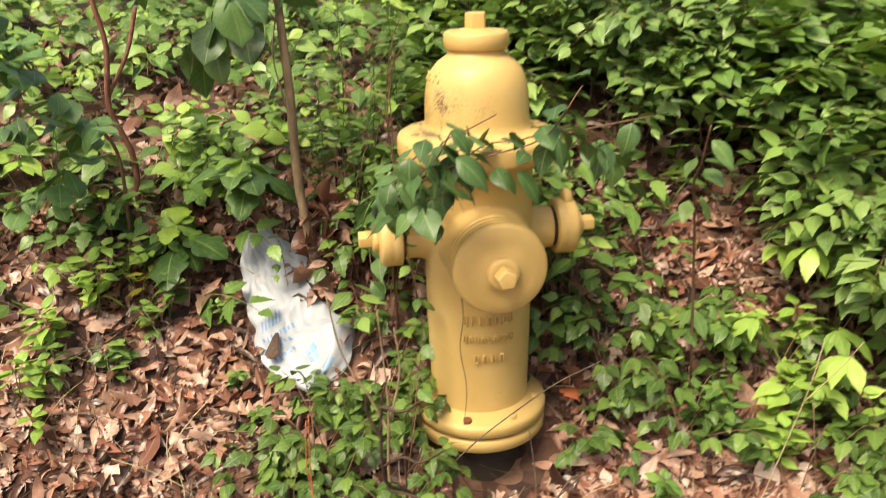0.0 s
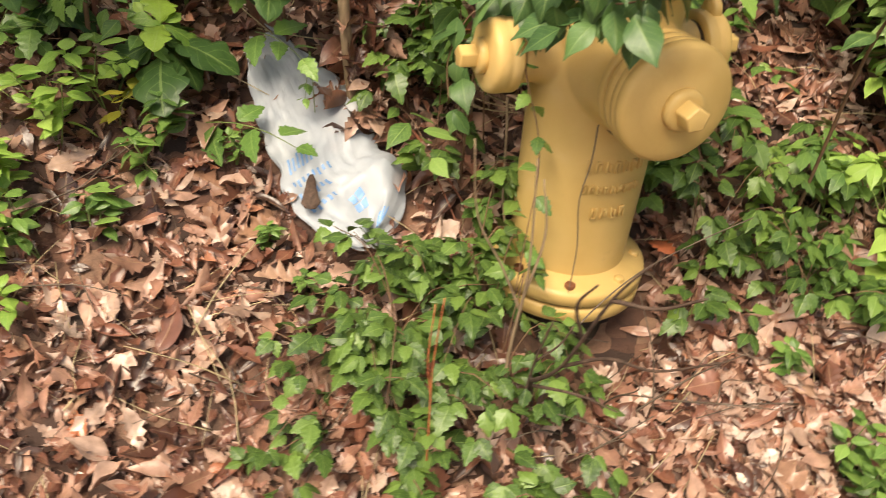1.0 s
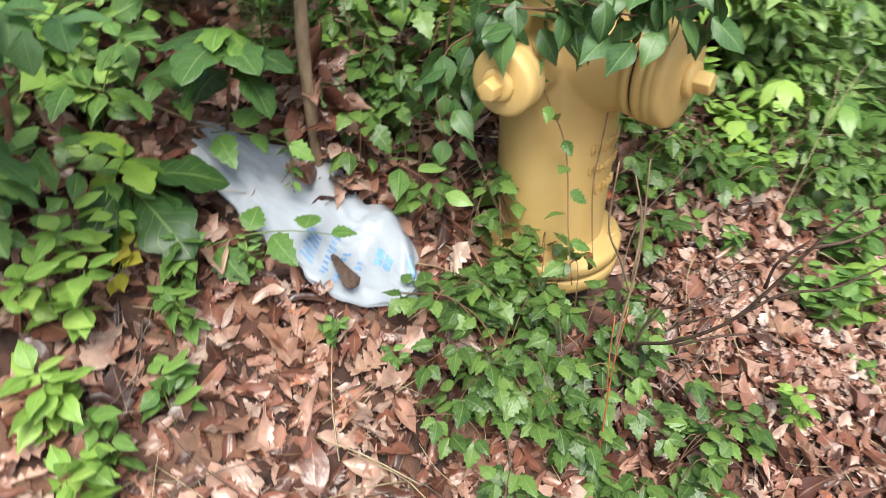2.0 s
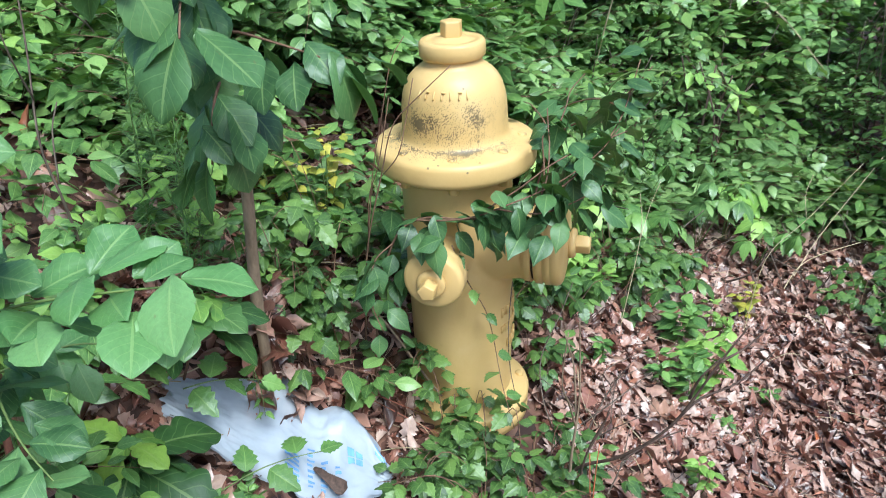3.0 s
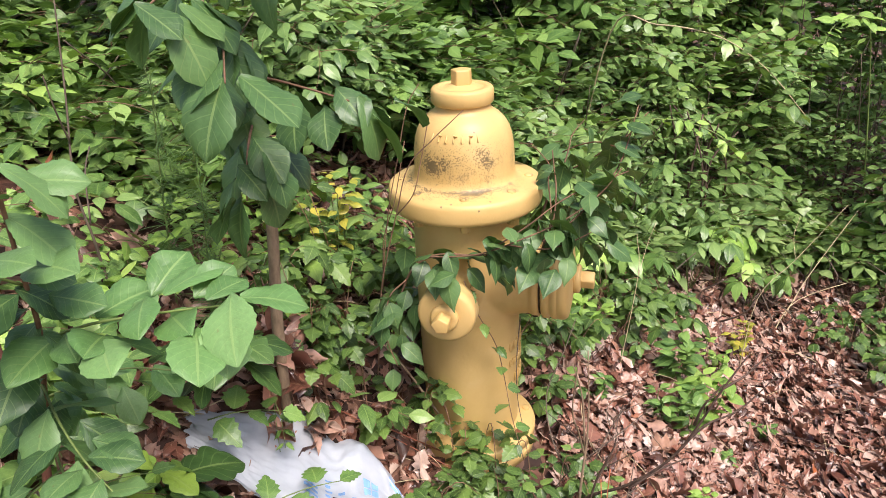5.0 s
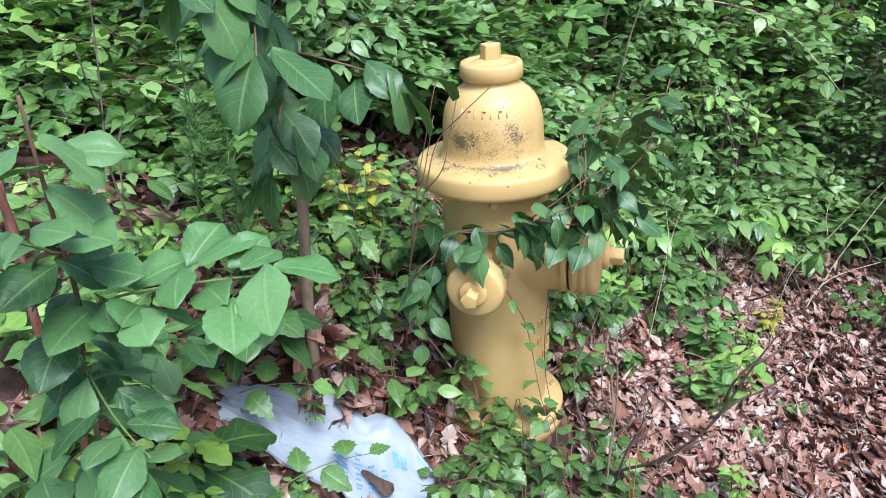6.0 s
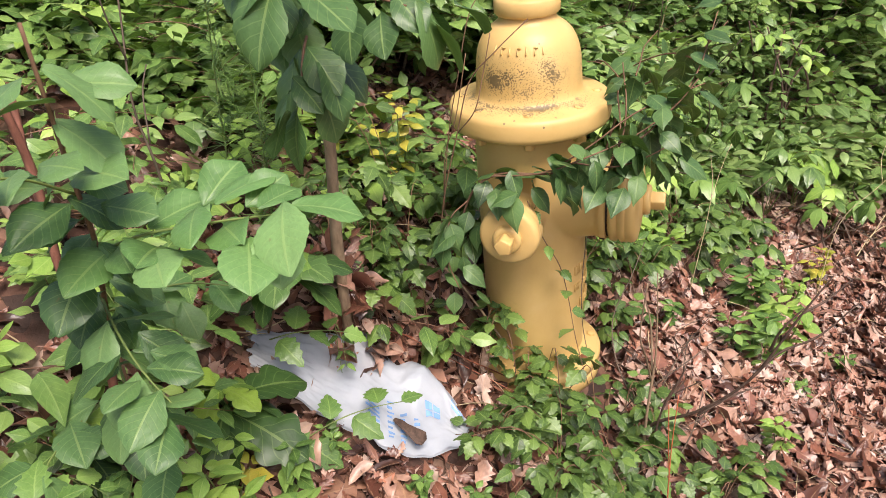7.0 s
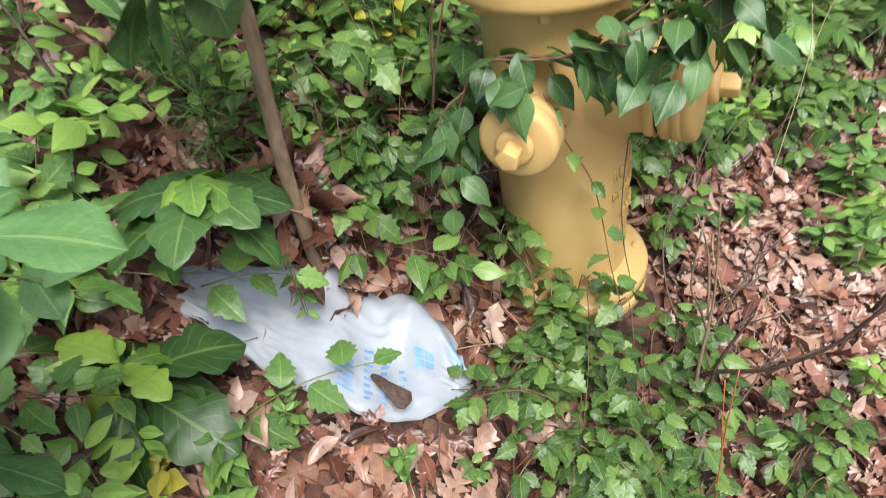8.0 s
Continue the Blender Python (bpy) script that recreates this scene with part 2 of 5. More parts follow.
def strewn(name, batches, mats, parent=None, label=""):
    """One mesh object from batches of (shape, matrices)."""
    pts, uvs, loops, starts, slots, base, at = [], [], [], [], [], 0, 0
    for shape, mats4 in batches:
        if not len(mats4):
            continue
        m = np.array([np.array(x) for x in mats4], float)
        v = np.array(shape.v)
        world_v = np.einsum("kij,nj->kni", m[:, :3, :3], v) + m[:, None, :3, 3]
        k, n = len(m), len(v)
        pts.append(world_v.reshape(-1, 3))
        sizes = np.array([len(f) for f in shape.f])
        flat = np.concatenate([np.array(f) for f in shape.f])
        loops.append((flat[None] + base + n * np.arange(k)[:, None]).ravel())
        first = np.concatenate([[0], np.cumsum(sizes)[:-1]])
        starts.append((first[None] + at + len(flat) * np.arange(k)[:, None]).ravel())
        uv = np.array(shape.uv)[flat]
        uvs.append(np.tile(uv, (k, 1)))
        slots.append(np.tile(np.array(shape.m), k))
        base += k * n
        at += k * len(flat)
    mesh = bpy.data.meshes.new(name)
    pts, loops, starts = np.concatenate(pts), np.concatenate(loops), np.concatenate(starts)
    mesh.vertices.add(len(pts))
    mesh.vertices.foreach_set("co", pts.ravel())
    mesh.loops.add(len(loops))
    mesh.loops.foreach_set("vertex_index", loops.astype(np.int32))
    mesh.polygons.add(len(starts))
    mesh.polygons.foreach_set("loop_start", starts.astype(np.int32))
    mesh.polygons.foreach_set("material_index", np.concatenate(slots).astype(np.int32))
    layer = mesh.uv_layers.new(name="UVMap")
    layer.data.foreach_set("uv", np.concatenate(uvs).ravel())
    for mat in mats:
        mesh.materials.append(mat)
    mesh.update(calc_edges=True)
    mesh.shade_smooth()
    ob = new(name, mesh)
    ob.parent = parent
    if label:
        tagged(ob, label)
    return ob


def smooth_path(points, steps=6):
    """Catmull-Rom points through the given ones."""
    p = [Vector(q) for q in points]
    p = [p[0] * 2 - p[1]] + p + [p[-1] * 2 - p[-2]]
    out = []
    for a, b, c, d in zip(p, p[1:], p[2:], p[3:]):
        for i in range(steps):
            t = i / steps
            out.append(0.5 * (2 * b + (c - a) * t + (2 * a - 5 * b + 4 * c - d) * t * t + (3 * b - a - 3 * c + d) * t ** 3))
    return out + [p[-2]]


def tube(points, r0, r1, sides=6, slot=0, steps=6, rough=0.0):
    """A tapered stem along a path."""
    path = smooth_path(points, steps)
    shape, rows = Shape(), []
    verts, uvs, faces = [], [], []
    side = Vector((0.3, 0.9, 0.1))
    for i, p in enumerate(path):
        t = i / (len(path) - 1)
        along = (path[min(i + 1, len(path) - 1)] - path[max(i - 1, 0)]).normalized()
        side = (side - along * side.dot(along)).normalized()
        other = along.cross(side)
        r = (r0 + (r1 - r0) * t) * (1 + rough * random.uniform(-1, 1))
        for k in range(sides):
            a = k / sides * 2 * math.pi
            verts.append(p + side * math.cos(a) * r + other * math.sin(a) * r)
            uvs.append((k / sides, t))
    for i in range(len(path) - 1):
        for k in range(sides):
            a, b = i * sides + k, i * sides + (k + 1) % sides
            faces.append((a, b, b + sides, a + sides))
    faces.append(tuple(range(sides))[::-1])
    faces.append(tuple(len(verts) - sides + k for k in range(sides)))
    return shape.add(verts, faces, uvs, slot)


ONE = [Matrix.Identity(4)]


def leaf(length, widths, fold=0.25, droop=0.25, wave=0.0, curl=0.0, slot=0, stalk=0.0, teeth=0.0, cells=1, cup=0.0):
    """A leaf along +y from its stalk, facing +z. widths: half widths, as shares of the length, at even steps. cells: strips each side of the midrib."""
    n = len(widths)
    verts, uvs, faces = [], [], []
    us = [k / cells for k in range(-cells, cells + 1)]
    for i, w in enumerate(widths):
        v = i / (n - 1)
        y, z = v * length, -droop * length * v * v
        if stalk:
            y += stalk * length
        jag = teeth * (1 if i % 2 else -1) * (0 < i < n - 1)
        half = w * length * (1 + jag)
        ripple = wave * length * math.sin(v * 9.0 + 1.0)
        for u in us:
            r = abs(u)
            lift = half * fold * r + ripple * r * r * (1 if u < 0 else -0.6) + curl * half * r * r - cup * half * (r - r * r) * -1.2
            verts.append((u * half * (1 - curl * r), y, z + lift))
            uvs.append((0.5 + 0.5 * u, v))
    m = len(us)
    for i in range(n - 1):
        for k in range(m - 1):
            a = i * m + k
            faces.append((a, a + 1, a + 1 + m, a + m))
    return Shape().add(verts, faces, uvs, slot)


OVATE = (0.02, 0.17, 0.275, 0.3, 0.26, 0.18, 0.085, 0.004)
OVATE_FAR = (0.03, 0.24, 0.29, 0.17, 0.005)
ELLIPSE = (0.02, 0.17, 0.27, 0.31, 0.3, 0.22, 0.1, 0.01)
LANCE = (0.02, 0.13, 0.17, 0.13, 0.06, 0.003)
TOOTHED = (0.02, 0.2, 0.3, 0.36, 0.34, 0.34, 0.27, 0.24, 0.15, 0.1, 0.005)
OAK = tuple(0.012 + 0.36 * (math.sin(math.pi * (i / 32) ** 1.4) ** 0.75) * (0.70 + 0.30 * abs(math.sin(math.pi * 3.6 * (i / 32) + 0.3)) ** 0.7) for i in range(33))
OAK_DRY = (0.015, 0.05, 0.11, 0.1, 0.22, 0.15, 0.31, 0.21, 0.36, 0.25, 0.24, 0.12, 0.03)
OAK_DEEP = (0.015, 0.05, 0.17, 0.08, 0.3, 0.1, 0.36, 0.13, 0.26, 0.08, 0.1, 0.01)


def rnd(a, b):
    return random.uniform(a, b)


def leaf_pose(at, heading, pitch, roll, size=1.0):
    """A leaf's matrix: heading in degrees from +y to the left, pitch up."""
    return Matrix.Translation(at) @ pose(0, 0, 0, 0, 0, heading) @ pose(0, 0, 0, pitch, 0, 0) @ pose(0, 0, 0, 0, roll, 0) @ Matrix.Scale(size, 4)


def sprig(length, count, blade, leaf_size, rise=35.0, sag=0.4, slot_leaf=0, slot_stem=1, thick=0.0013, pairs=False, sides=3):
    """A twig along +y with leaves set along both its sides."""
    pts = []
    bend = rnd(-0.25, 0.25)
    for i in range(4):
        t = i / 3
        pts.append(Vector((bend * length * t * t, length * t, length * (0.2 * t - sag * t * t))))
    path = smooth_path(pts, 4)
    shape = tube(pts, thick, thick * 0.5, sides, slot_stem, 2)
    for i in range(count):
        t = (i + 0.8) / count
        p = path[min(int(t * (len(path) - 1)), len(path) - 1)]
        which = (1, -1) if pairs else ((1,) if i % 2 else (-1,))
        for s in which:
            heading = s * rnd(35, 75) if i < count - 1 else s * rnd(0, 25)
            m = leaf_pose(p, heading, rnd(-rise, rise * 0.6), rnd(-30, 30), leaf_size * rnd(0.65, 1.2) * (1.05 - 0.35 * abs(t - 0.45)))
            shape.join(blade, m, slot_leaf)
    return shape


def ground_z(x, y):
    """The bank: it climbs away from the road, with a hollow round the hydrant's foot."""
    x, y = np.asarray(x, float), np.asarray(y, float)
    z = -0.035 - 0.05 * np.clip(x, 0, 2) + 0.0625 * np.clip(x, -0.4, 0) + 0.45 * np.clip(y, -0.75, 9)
    z = z + 0.3 * np.clip(y - 0.1, 0, 0.5) - 0.2 * np.clip(y - 0.9, 0, 2) - 0.36 * np.clip(y - 3, 0, 6)
    z = z + 0.09 * np.exp(-((x + 0.25) ** 2 + (y - 0.37) ** 2) / 0.011)
    z = z - 0.12 * np.exp(-((x - 0.01) ** 2 + (y + 0.06) ** 2) / 0.036)
    z = z + 0.012 * np.sin(x * 7.1 + 1.3) * np.sin(y * 6.3) + 0.006 * np.sin(x * 19.0) * np.sin(y * 17.0 + 2.0)
    return z


def gz(x, y):
    return float(ground_z(x, y))


def on_ground(x, y, lift=0.0):
    return Vector((x, y, gz(x, y) + lift))


# ---- ground ----
def build_ground():
    xs = np.unique(np.concatenate([np.linspace(-40, -3, 14), np.linspace(-3, 3.5, 150), np.linspace(3.5, 40, 14)]))
    ys = np.unique(np.concatenate([np.linspace(-40, -3, 14), np.linspace(-3, 3, 140), np.linspace(3, 60, 18)]))
    gx, gy = np.meshgrid(xs, ys)
    zs = ground_z(gx, gy)
    nx, ny = len(xs), len(ys)
    idx = np.arange(nx * ny).reshape(ny, nx)
    quads = np.stack([idx[:-1, :-1], idx[:-1, 1:], idx[1:, 1:], idx[1:, :-1]], -1).reshape(-1, 4)
    mesh = bpy.data.meshes.new("ground")
    mesh.from_pydata(np.stack([gx, gy, zs], -1).reshape(-1, 3).tolist(), [], quads.tolist())
    mesh.shade_smooth()
    mat, nodes, links, shader = material("soil")
    coord = nodes.new("ShaderNodeTexCoord")
    warp = nodes.new("ShaderNodeVectorMath")
    warp.operation = "MULTIPLY_ADD"
    swirl = nodes.new("ShaderNodeTexNoise")
    swirl.inputs["Scale"].default_value = 12.0
    links.new(coord.outputs["Object"], swirl.inputs["Vector"])
    links.new(swirl.outputs["Color"], warp.inputs[0])
    warp.inputs[1].default_value = (0.06, 0.06, 0.06)
    links.new(coord.outputs["Object"], warp.inputs[2])
    cells = nodes.new("ShaderNodeTexVoronoi")
    cells.inputs["Scale"].default_value = 22.0
    links.new(warp.outputs[0], cells.inputs["Vector"])
    split = nodes.new("ShaderNodeSeparateColor")
    links.new(cells.outputs["Color"], split.inputs[0])
    # Both colour sets are lowered to put leaf-gap shade into the soil.
    leafy = ramp(nodes, links, split.outputs[0], [(0.0, (0.025, 0.012, 0.008)), (0.4, (0.1, 0.042, 0.026)), (0.7, (0.2, 0.095, 0.06)), (1.0, (0.32, 0.185, 0.12))])
    fac = noise_node(nodes, links, 9.0, 8.0, 0.65)
    colour = mix(nodes, links, ramp(nodes, links, fac, [(0.4, (0.0,) * 3), (0.65, (0.8,) * 3)]), leafy, (0.03, 0.018, 0.013))
    links.new(colour, shader.inputs["Base Color"])
    shader.inputs["Roughness"].default_value = 0.8
    bump(nodes, links, calc(nodes, links, "MULTIPLY_ADD", split.outputs[1], 0.7, fac), 0.8, 0.02, shader)
    mesh.materials.append(mat)
    return tagged(new("ground", mesh), "sloping woodland bank of dark soil under leaf litter, darkened further for shade between the leaves", "ground", kind="structure")


build_ground()


def dead_blade(length, kind):
    widths = {"oak": OAK_DEEP, "lobed": OAK_DRY, "oval": ELLIPSE, "strip": LANCE}[kind]
    return leaf(length, widths, fold=rnd(-0.5, 1.0), droop=rnd(-0.5, 0.6), wave=rnd(0.02, 0.11), curl=rnd(0.0, 0.6))


def under_bag(x, y):
    """The strip of the bank on which the plastic bag lies."""
    s = (x + 0.488) * 0.367 + (y - 0.415) * -0.930
    w = (x + 0.488) * 0.930 + (y - 0.415) * 0.367
    return 0.02 < s < 0.35 and -0.075 < w < 0.085


def build_litter():
    shapes = [dead_blade(rnd(0.04, 0.082), random.choice(["oak", "lobed", "lobed", "oval", "strip"])) for _ in range(26)]
    small = [dead_blade(rnd(0.02, 0.045), random.choice(["oval", "strip", "lobed"])) for _ in range(14)]
    spots = {i: [] for i in range(len(shapes) + len(small))}
    for layer, count in ((0, 14000), (1, 21000)):
        for _ in range(count):
            x, y = rnd(-1.7, 2.9), rnd(-1.9, 1.6)
            if random.random() < 0.3:
                x, y = rnd(-1.2, 1.2), rnd(-1.1, 0.6)
            elif random.random() < 0.3:
                x, y = rnd(0.1, 2.0), rnd(-1.3, -0.15)
            if math.hypot(x, y + 0.03) < 0.17 or under_bag(x, y):
                continue
            tilt = 34 if layer else 26
            if x > 0.1 and y < -0.2:
                tilt *= 0.5
            m = Matrix.Translation(on_ground(x, y, rnd(0.003, 0.018))) @ pose(0, 0, 0, 24 + rnd(-tilt, tilt), rnd(-tilt, tilt), 0) @ pose(0, 0, 0, 0, 0, rnd(0, 360))
            if random.random() < 0.4:
                m = m @ pose(0, 0, 0, 180, 0, 0)
            i = random.randrange(len(shapes)) if layer == 0 else len(shapes) + random.randrange(len(small))
            spots[i].append(m @ Matrix.Scale(rnd(0.75, 1.25), 4))
    ob = strewn("leaf_litter", [(s, spots[i]) for i, s in enumerate(shapes + small)], [DEAD])
    return tagged(ob, "thick brown litter of curled dead leaves on the bank", "leaf litter", kind="stuff")


build_litter()


def build_pale_flakes():
    """Pale, shredded leaf bits that lie flat on the open litter beside the hydrant."""
    flakes = [leaf(rnd(0.018, 0.042), random.choice((ELLIPSE, LANCE, OAK_DRY)), fold=rnd(-0.3, 0.4), droop=rnd(-0.3, 0.4), wave=rnd(0.02, 0.08)) for _ in range(14)]
    spots = {i: [] for i in range(14)}
    for _ in range(5200):
        x, y = rnd(0.15, 2.05), rnd(-1.35, -0.12)
        if noise.noise((x * 4.0, y * 4.0, 2.0)) < -0.2:
            continue
        m = Matrix.Translation(on_ground(x, y, rnd(0.012, 0.026))) @ pose(0, 0, 0, 20 + rnd(-16, 16), rnd(-18, 18), 0) @ pose(0, 0, 0, 0, 0, rnd(0, 360))
        spots[random.randrange(14)].append(m @ Matrix.Scale(rnd(0.7, 1.3), 4))
    ob = strewn("leaf_litter", [(b, spots[i]) for i, b in enumerate(flakes)], [FLAKES])
    tagged(ob, "pale pinkish shredded bits of dead leaves beside the hydrant", "leaf litter", kind="stuff")


build_pale_flakes()


# ---- hydrant ----
def lathe(bm, profile, segments=64, axis="z"):
    """A turned form from (radius, height) pairs."""
    rings = []
    for r, h in profile:
        ring = []
        for k in range(segments):
            a = 2 * math.pi * k / segments
            p = (r * math.cos(a), r * math.sin(a), h)
            ring.append(bm.verts.new(p))
        rings.append(ring)
    for a, b in zip(rings, rings[1:]):
        for k in range(segments):
            bm.faces.new((a[k], a[(k + 1) % segments], b[(k + 1) % segments], b[k]))
    bm.faces.new(rings[0][::-1])
    bm.faces.new(rings[-1])
    return bm


def turned(profile, matrix=None, segments=64):
    bm = lathe(bmesh.new(), profile, segments)
    if matrix:
        bmesh.ops.transform(bm, matrix=matrix, verts=bm.verts)
    return bm


def prism(sides, radius, h0, h1, matrix, worn=0.003):
    """A worn nut with bevelled edges."""
    bm = bmesh.new()
    lathe(bm, [(radius, h0), (radius * 0.97, h1)], sides)
    bmesh.ops.bevel(bm, geom=list(bm.edges), offset=worn, segments=2, affect="EDGES", profile=0.6)
    bmesh.ops.transform(bm, matrix=matrix, verts=bm.verts)
    return bm


def merge(*bms):
    out = bmesh.new()
    for b in bms:
        mesh = bpy.data.meshes.new("joined")
        b.to_mesh(mesh)
        b.free()
        out.from_mesh(mesh)
        bpy.data.meshes.remove(mesh)
    return out


def build_hydrant():
    root = new("fire_hydrant")
    tagged(root, "old yellow-painted cast-iron fire hydrant wrapped in vines", "fire hydrant")
    front = pose(0, 0, 0.36, 90, 0, 0)          # turned forms' +z points to -y
    west = pose(0, 0, 0.36, 0, -90, 0)          # to -x
    east = pose(0, 0, 0.36, 0, 90, 0)
    barrel = merge(
        turned([(0.106, -0.045), (0.107, 0.0), (0.110, 0.14), (0.112, 0.3), (0.112, 0.53)]),
        turned([(0.096, 0.05), (0.089, 0.1), (0.083, 0.125), (0.081, 0.146), (0.088, 0.150), (0.088, 0.164)], front),
        turned([(0.06, 0.07), (0.05, 0.108), (0.045, 0.125), (0.045, 0.155)], west),
        turned([(0.06, 0.07), (0.05, 0.108), (0.045, 0.125), (0.045, 0.155)], east))
    ob = part("barrel", barrel, PAINT, root)
    fuse = ob.modifiers.new("fuse", "REMESH")
    fuse.mode, fuse.voxel_size, fuse.use_smooth_shade = "VOXEL", 0.0035, True
    soft = ob.modifiers.new("soft", "SMOOTH")
    soft.factor, soft.iterations = 0.5, 9
    # bonnet with its wide flange
    bonnet = turned([(0.112, 0.526), (0.152, 0.526), (0.158, 0.53), (0.160, 0.538), (0.160, 0.562), (0.157, 0.570), (0.151, 0.573), (0.12, 0.578),
                     (0.110, 0.581), (0.105, 0.588), (0.1035, 0.60), (0.1028, 0.625), (0.1015, 0.65), (0.0985, 0.668), (0.0935, 0.684), (0.086, 0.698),
                     (0.076, 0.709), (0.065, 0.717), (0.057, 0.723), (0.054, 0.73), (0.054, 0.738)], segments=96)
    part("bonnet", bonnet, PAINT_STAINED, root, "domed bonnet with a wide flange and dark lichen specks")
    part("weather_cap", turned([(0.05, 0.733), (0.059, 0.734), (0.0625, 0.738), (0.063, 0.75), (0.0625, 0.761), (0.059, 0.766), (0.047, 0.7665), (0.045, 0.764),
                                (0.036, 0.765), (0.028, 0.769), (0.02, 0.771)], segments=72), PAINT, root)
    part("operating_nut", prism(5, 0.0225, 0.762, 0.80, pose(0, 0, 0, 0, 0, 20)), PAINT, root, "worn five-sided operating nut")
    for k in range(8):
        a = math.radians(k * 45 + 12)
        part("flange_bolt", prism(6, 0.0105, 0.570, 0.5795, pose(0.131 * math.cos(a), 0.131 * math.sin(a), 0, 0, 0, k * 17), 0.003), PAINT_STAINED, root)
        part("flange_nut", prism(6, 0.011, 0.508, 0.527, pose(0.131 * math.cos(a), 0.131 * math.sin(a), 0, 0, 0, k * 23), 0.003), PAINT, root)
    # the pumper outlet
    # dark ring coloured in for the shade behind the cap
    part("pumper_gasket", turned([(0.080, 0.156), (0.081, 0.172)], front), GAP_SHADE, root, "dark ring coloured for the shade in the gap behind the cap")
    cap = part("pumper_cap", turned([(0.07, 0.1685), (0.084, 0.1685), (0.0885, 0.172), (0.0885, 0.1825), (0.0852, 0.1855), (0.0852, 0.188), (0.0895, 0.191), (0.0895, 0.201), (0.088, 0.2025), (0.0893, 0.204), (0.0895, 0.213), (0.0875, 0.2195),
                                     (0.082, 0.2235), (0.06, 0.227), (0.037, 0.2295), (0.034, 0.231)], front, 72), PAINT, root, "large round pumper cap")
    part("cap_boss", turned([(0.031, 0.228), (0.031, 0.240), (0.028, 0.244), (0.022, 0.245)], front, 40), PAINT, cap)
    part("cap_nut", prism(5, 0.0205, 0.238, 0.273, front @ pose(0, 0, 0, 0, 0, 25)), PAINT, cap)
    # solid dark disc in place of the hole's inner shade
    part("drain_hole", turned([(0.0055, 0.0), (0.0055, 0.004)], pose(-0.0545, -0.1555, 0.295, 0, -140, 0), 16), GAP_SHADE, root, "small dark disc for the shaded hole in the outlet's lip")
    for side in (west, east):
        # again a dark ring for the shade behind each hose cap
        part("hose_gasket", turned([(0.041, 0.15), (0.042, 0.163)], side, 40), GAP_SHADE, root)
        cap = part("hose_cap", turned([(0.04, 0.161), (0.056, 0.161), (0.0585, 0.164), (0.0585, 0.178), (0.0575, 0.181), (0.0588, 0.184), (0.0585, 0.198), (0.056, 0.204),
                                       (0.05, 0.207), (0.032, 0.209)], side, 56), PAINT, root)
        part("cap_boss", turned([(0.028, 0.205), (0.028, 0.217), (0.025, 0.221), (0.02, 0.222)], side, 36), PAINT, cap)
        part("cap_nut", prism(5, 0.019, 0.216, 0.249, side @ pose(0, 0, 0, 0, 0, 10)), PAINT, cap)
    part("cap_lug", turned([(0.016, -0.009), (0.02, -0.006), (0.02, 0.006), (0.016, 0.009)], pose(0.188, 0.0, 0.42, 0, 90, 0), 24), PAINT, root)
    # foot
    part("break_flange", turned([(0.106, -0.012), (0.116, -0.018), (0.138, -0.024), (0.146, -0.028), (0.148, -0.034), (0.147, -0.052), (0.143, -0.055), (0.10, -0.055)][::-1], None, 80), PAINT, root)
    # dark band for the shade between the two flanges
    part("flange_gap", turned([(0.136, -0.062), (0.136, -0.054)], None, 64), GAP_SHADE, root)
    part("foot_flange", turned([(0.10, -0.092), (0.140, -0.092), (0.145, -0.088), (0.146, -0.067), (0.142, -0.061), (0.10, -0.061)], None, 80), PAINT, root)
    # the pipe's near-black stands for the shade under the foot
    part("standpipe", turned([(0.095, -0.4), (0.095, -0.08)], None, 48), GAP_SHADE, root, "pipe going into the ground, coloured dark for the shade of its pit")
    for k in range(8):
        a = math.radians(k * 45 + 22)
        part("foot_bolt", prism(6, 0.0105, -0.03, -0.015, pose(0.126 * math.cos(a), 0.129 * math.sin(a), 0, 0, 0, k * 31), 0.003), RUST if k in (4, 5) else PAINT, root)
    # cast lettering, too worn to read: raised bars on the barrel and the bonnet
    def raised(radius, z, azimuth, width, height, tilt=0.0):
        bm = bmesh.new()
        bmesh.ops.create_cube(bm, size=1)
        bmesh.ops.scale(bm, vec=(width, 0.006, height), verts=bm.verts)
        bmesh.ops.bevel(bm, geom=list(bm.edges), offset=0.0012, segments=1, affect="EDGES")
        m = pose(0, 0, 0, 0, 0, azimuth) @ pose(0, -radius, z, tilt, 0, 0)
        bmesh.ops.transform(bm, matrix=m, verts=bm.verts)
        return bm
    for z, count, step, h in ((0.205, 7, 8.2, 0.022), (0.163, 9, 6.4, 0.016), (0.118, 4, 9.0, 0.021)):
        bars = []
        for k in range(count):
            az = (k - (count - 1) / 2) * step
            bars.append(raised(0.1124, z, az - step * 0.2, 0.003, h))
            bars.append(raised(0.1124, z + h * (0.4 if k % 2 else -0.4), az, 0.007, 0.0035))
            bars.append(raised(0.1124, z, az + step * 0.2, 0.003, h * (0.6 if k % 3 else 1.0)))
        part("cast_lettering", merge(*bars), PAINT, root, "worn raised lettering under thick paint")
    bars = []
    for k in range(7):
        az = -115 + k * 9.5
        bars.append(raised(0.0924, 0.684, az - 2, 0.003, 0.017, -36))
        bars.append(raised(0.0924, 0.684 + (0.006 if k % 2 else -0.006), az, 0.007, 0.003, -36))
    part("cast_lettering", merge(*bars), PAINT, root)
    return root


build_hydrant()


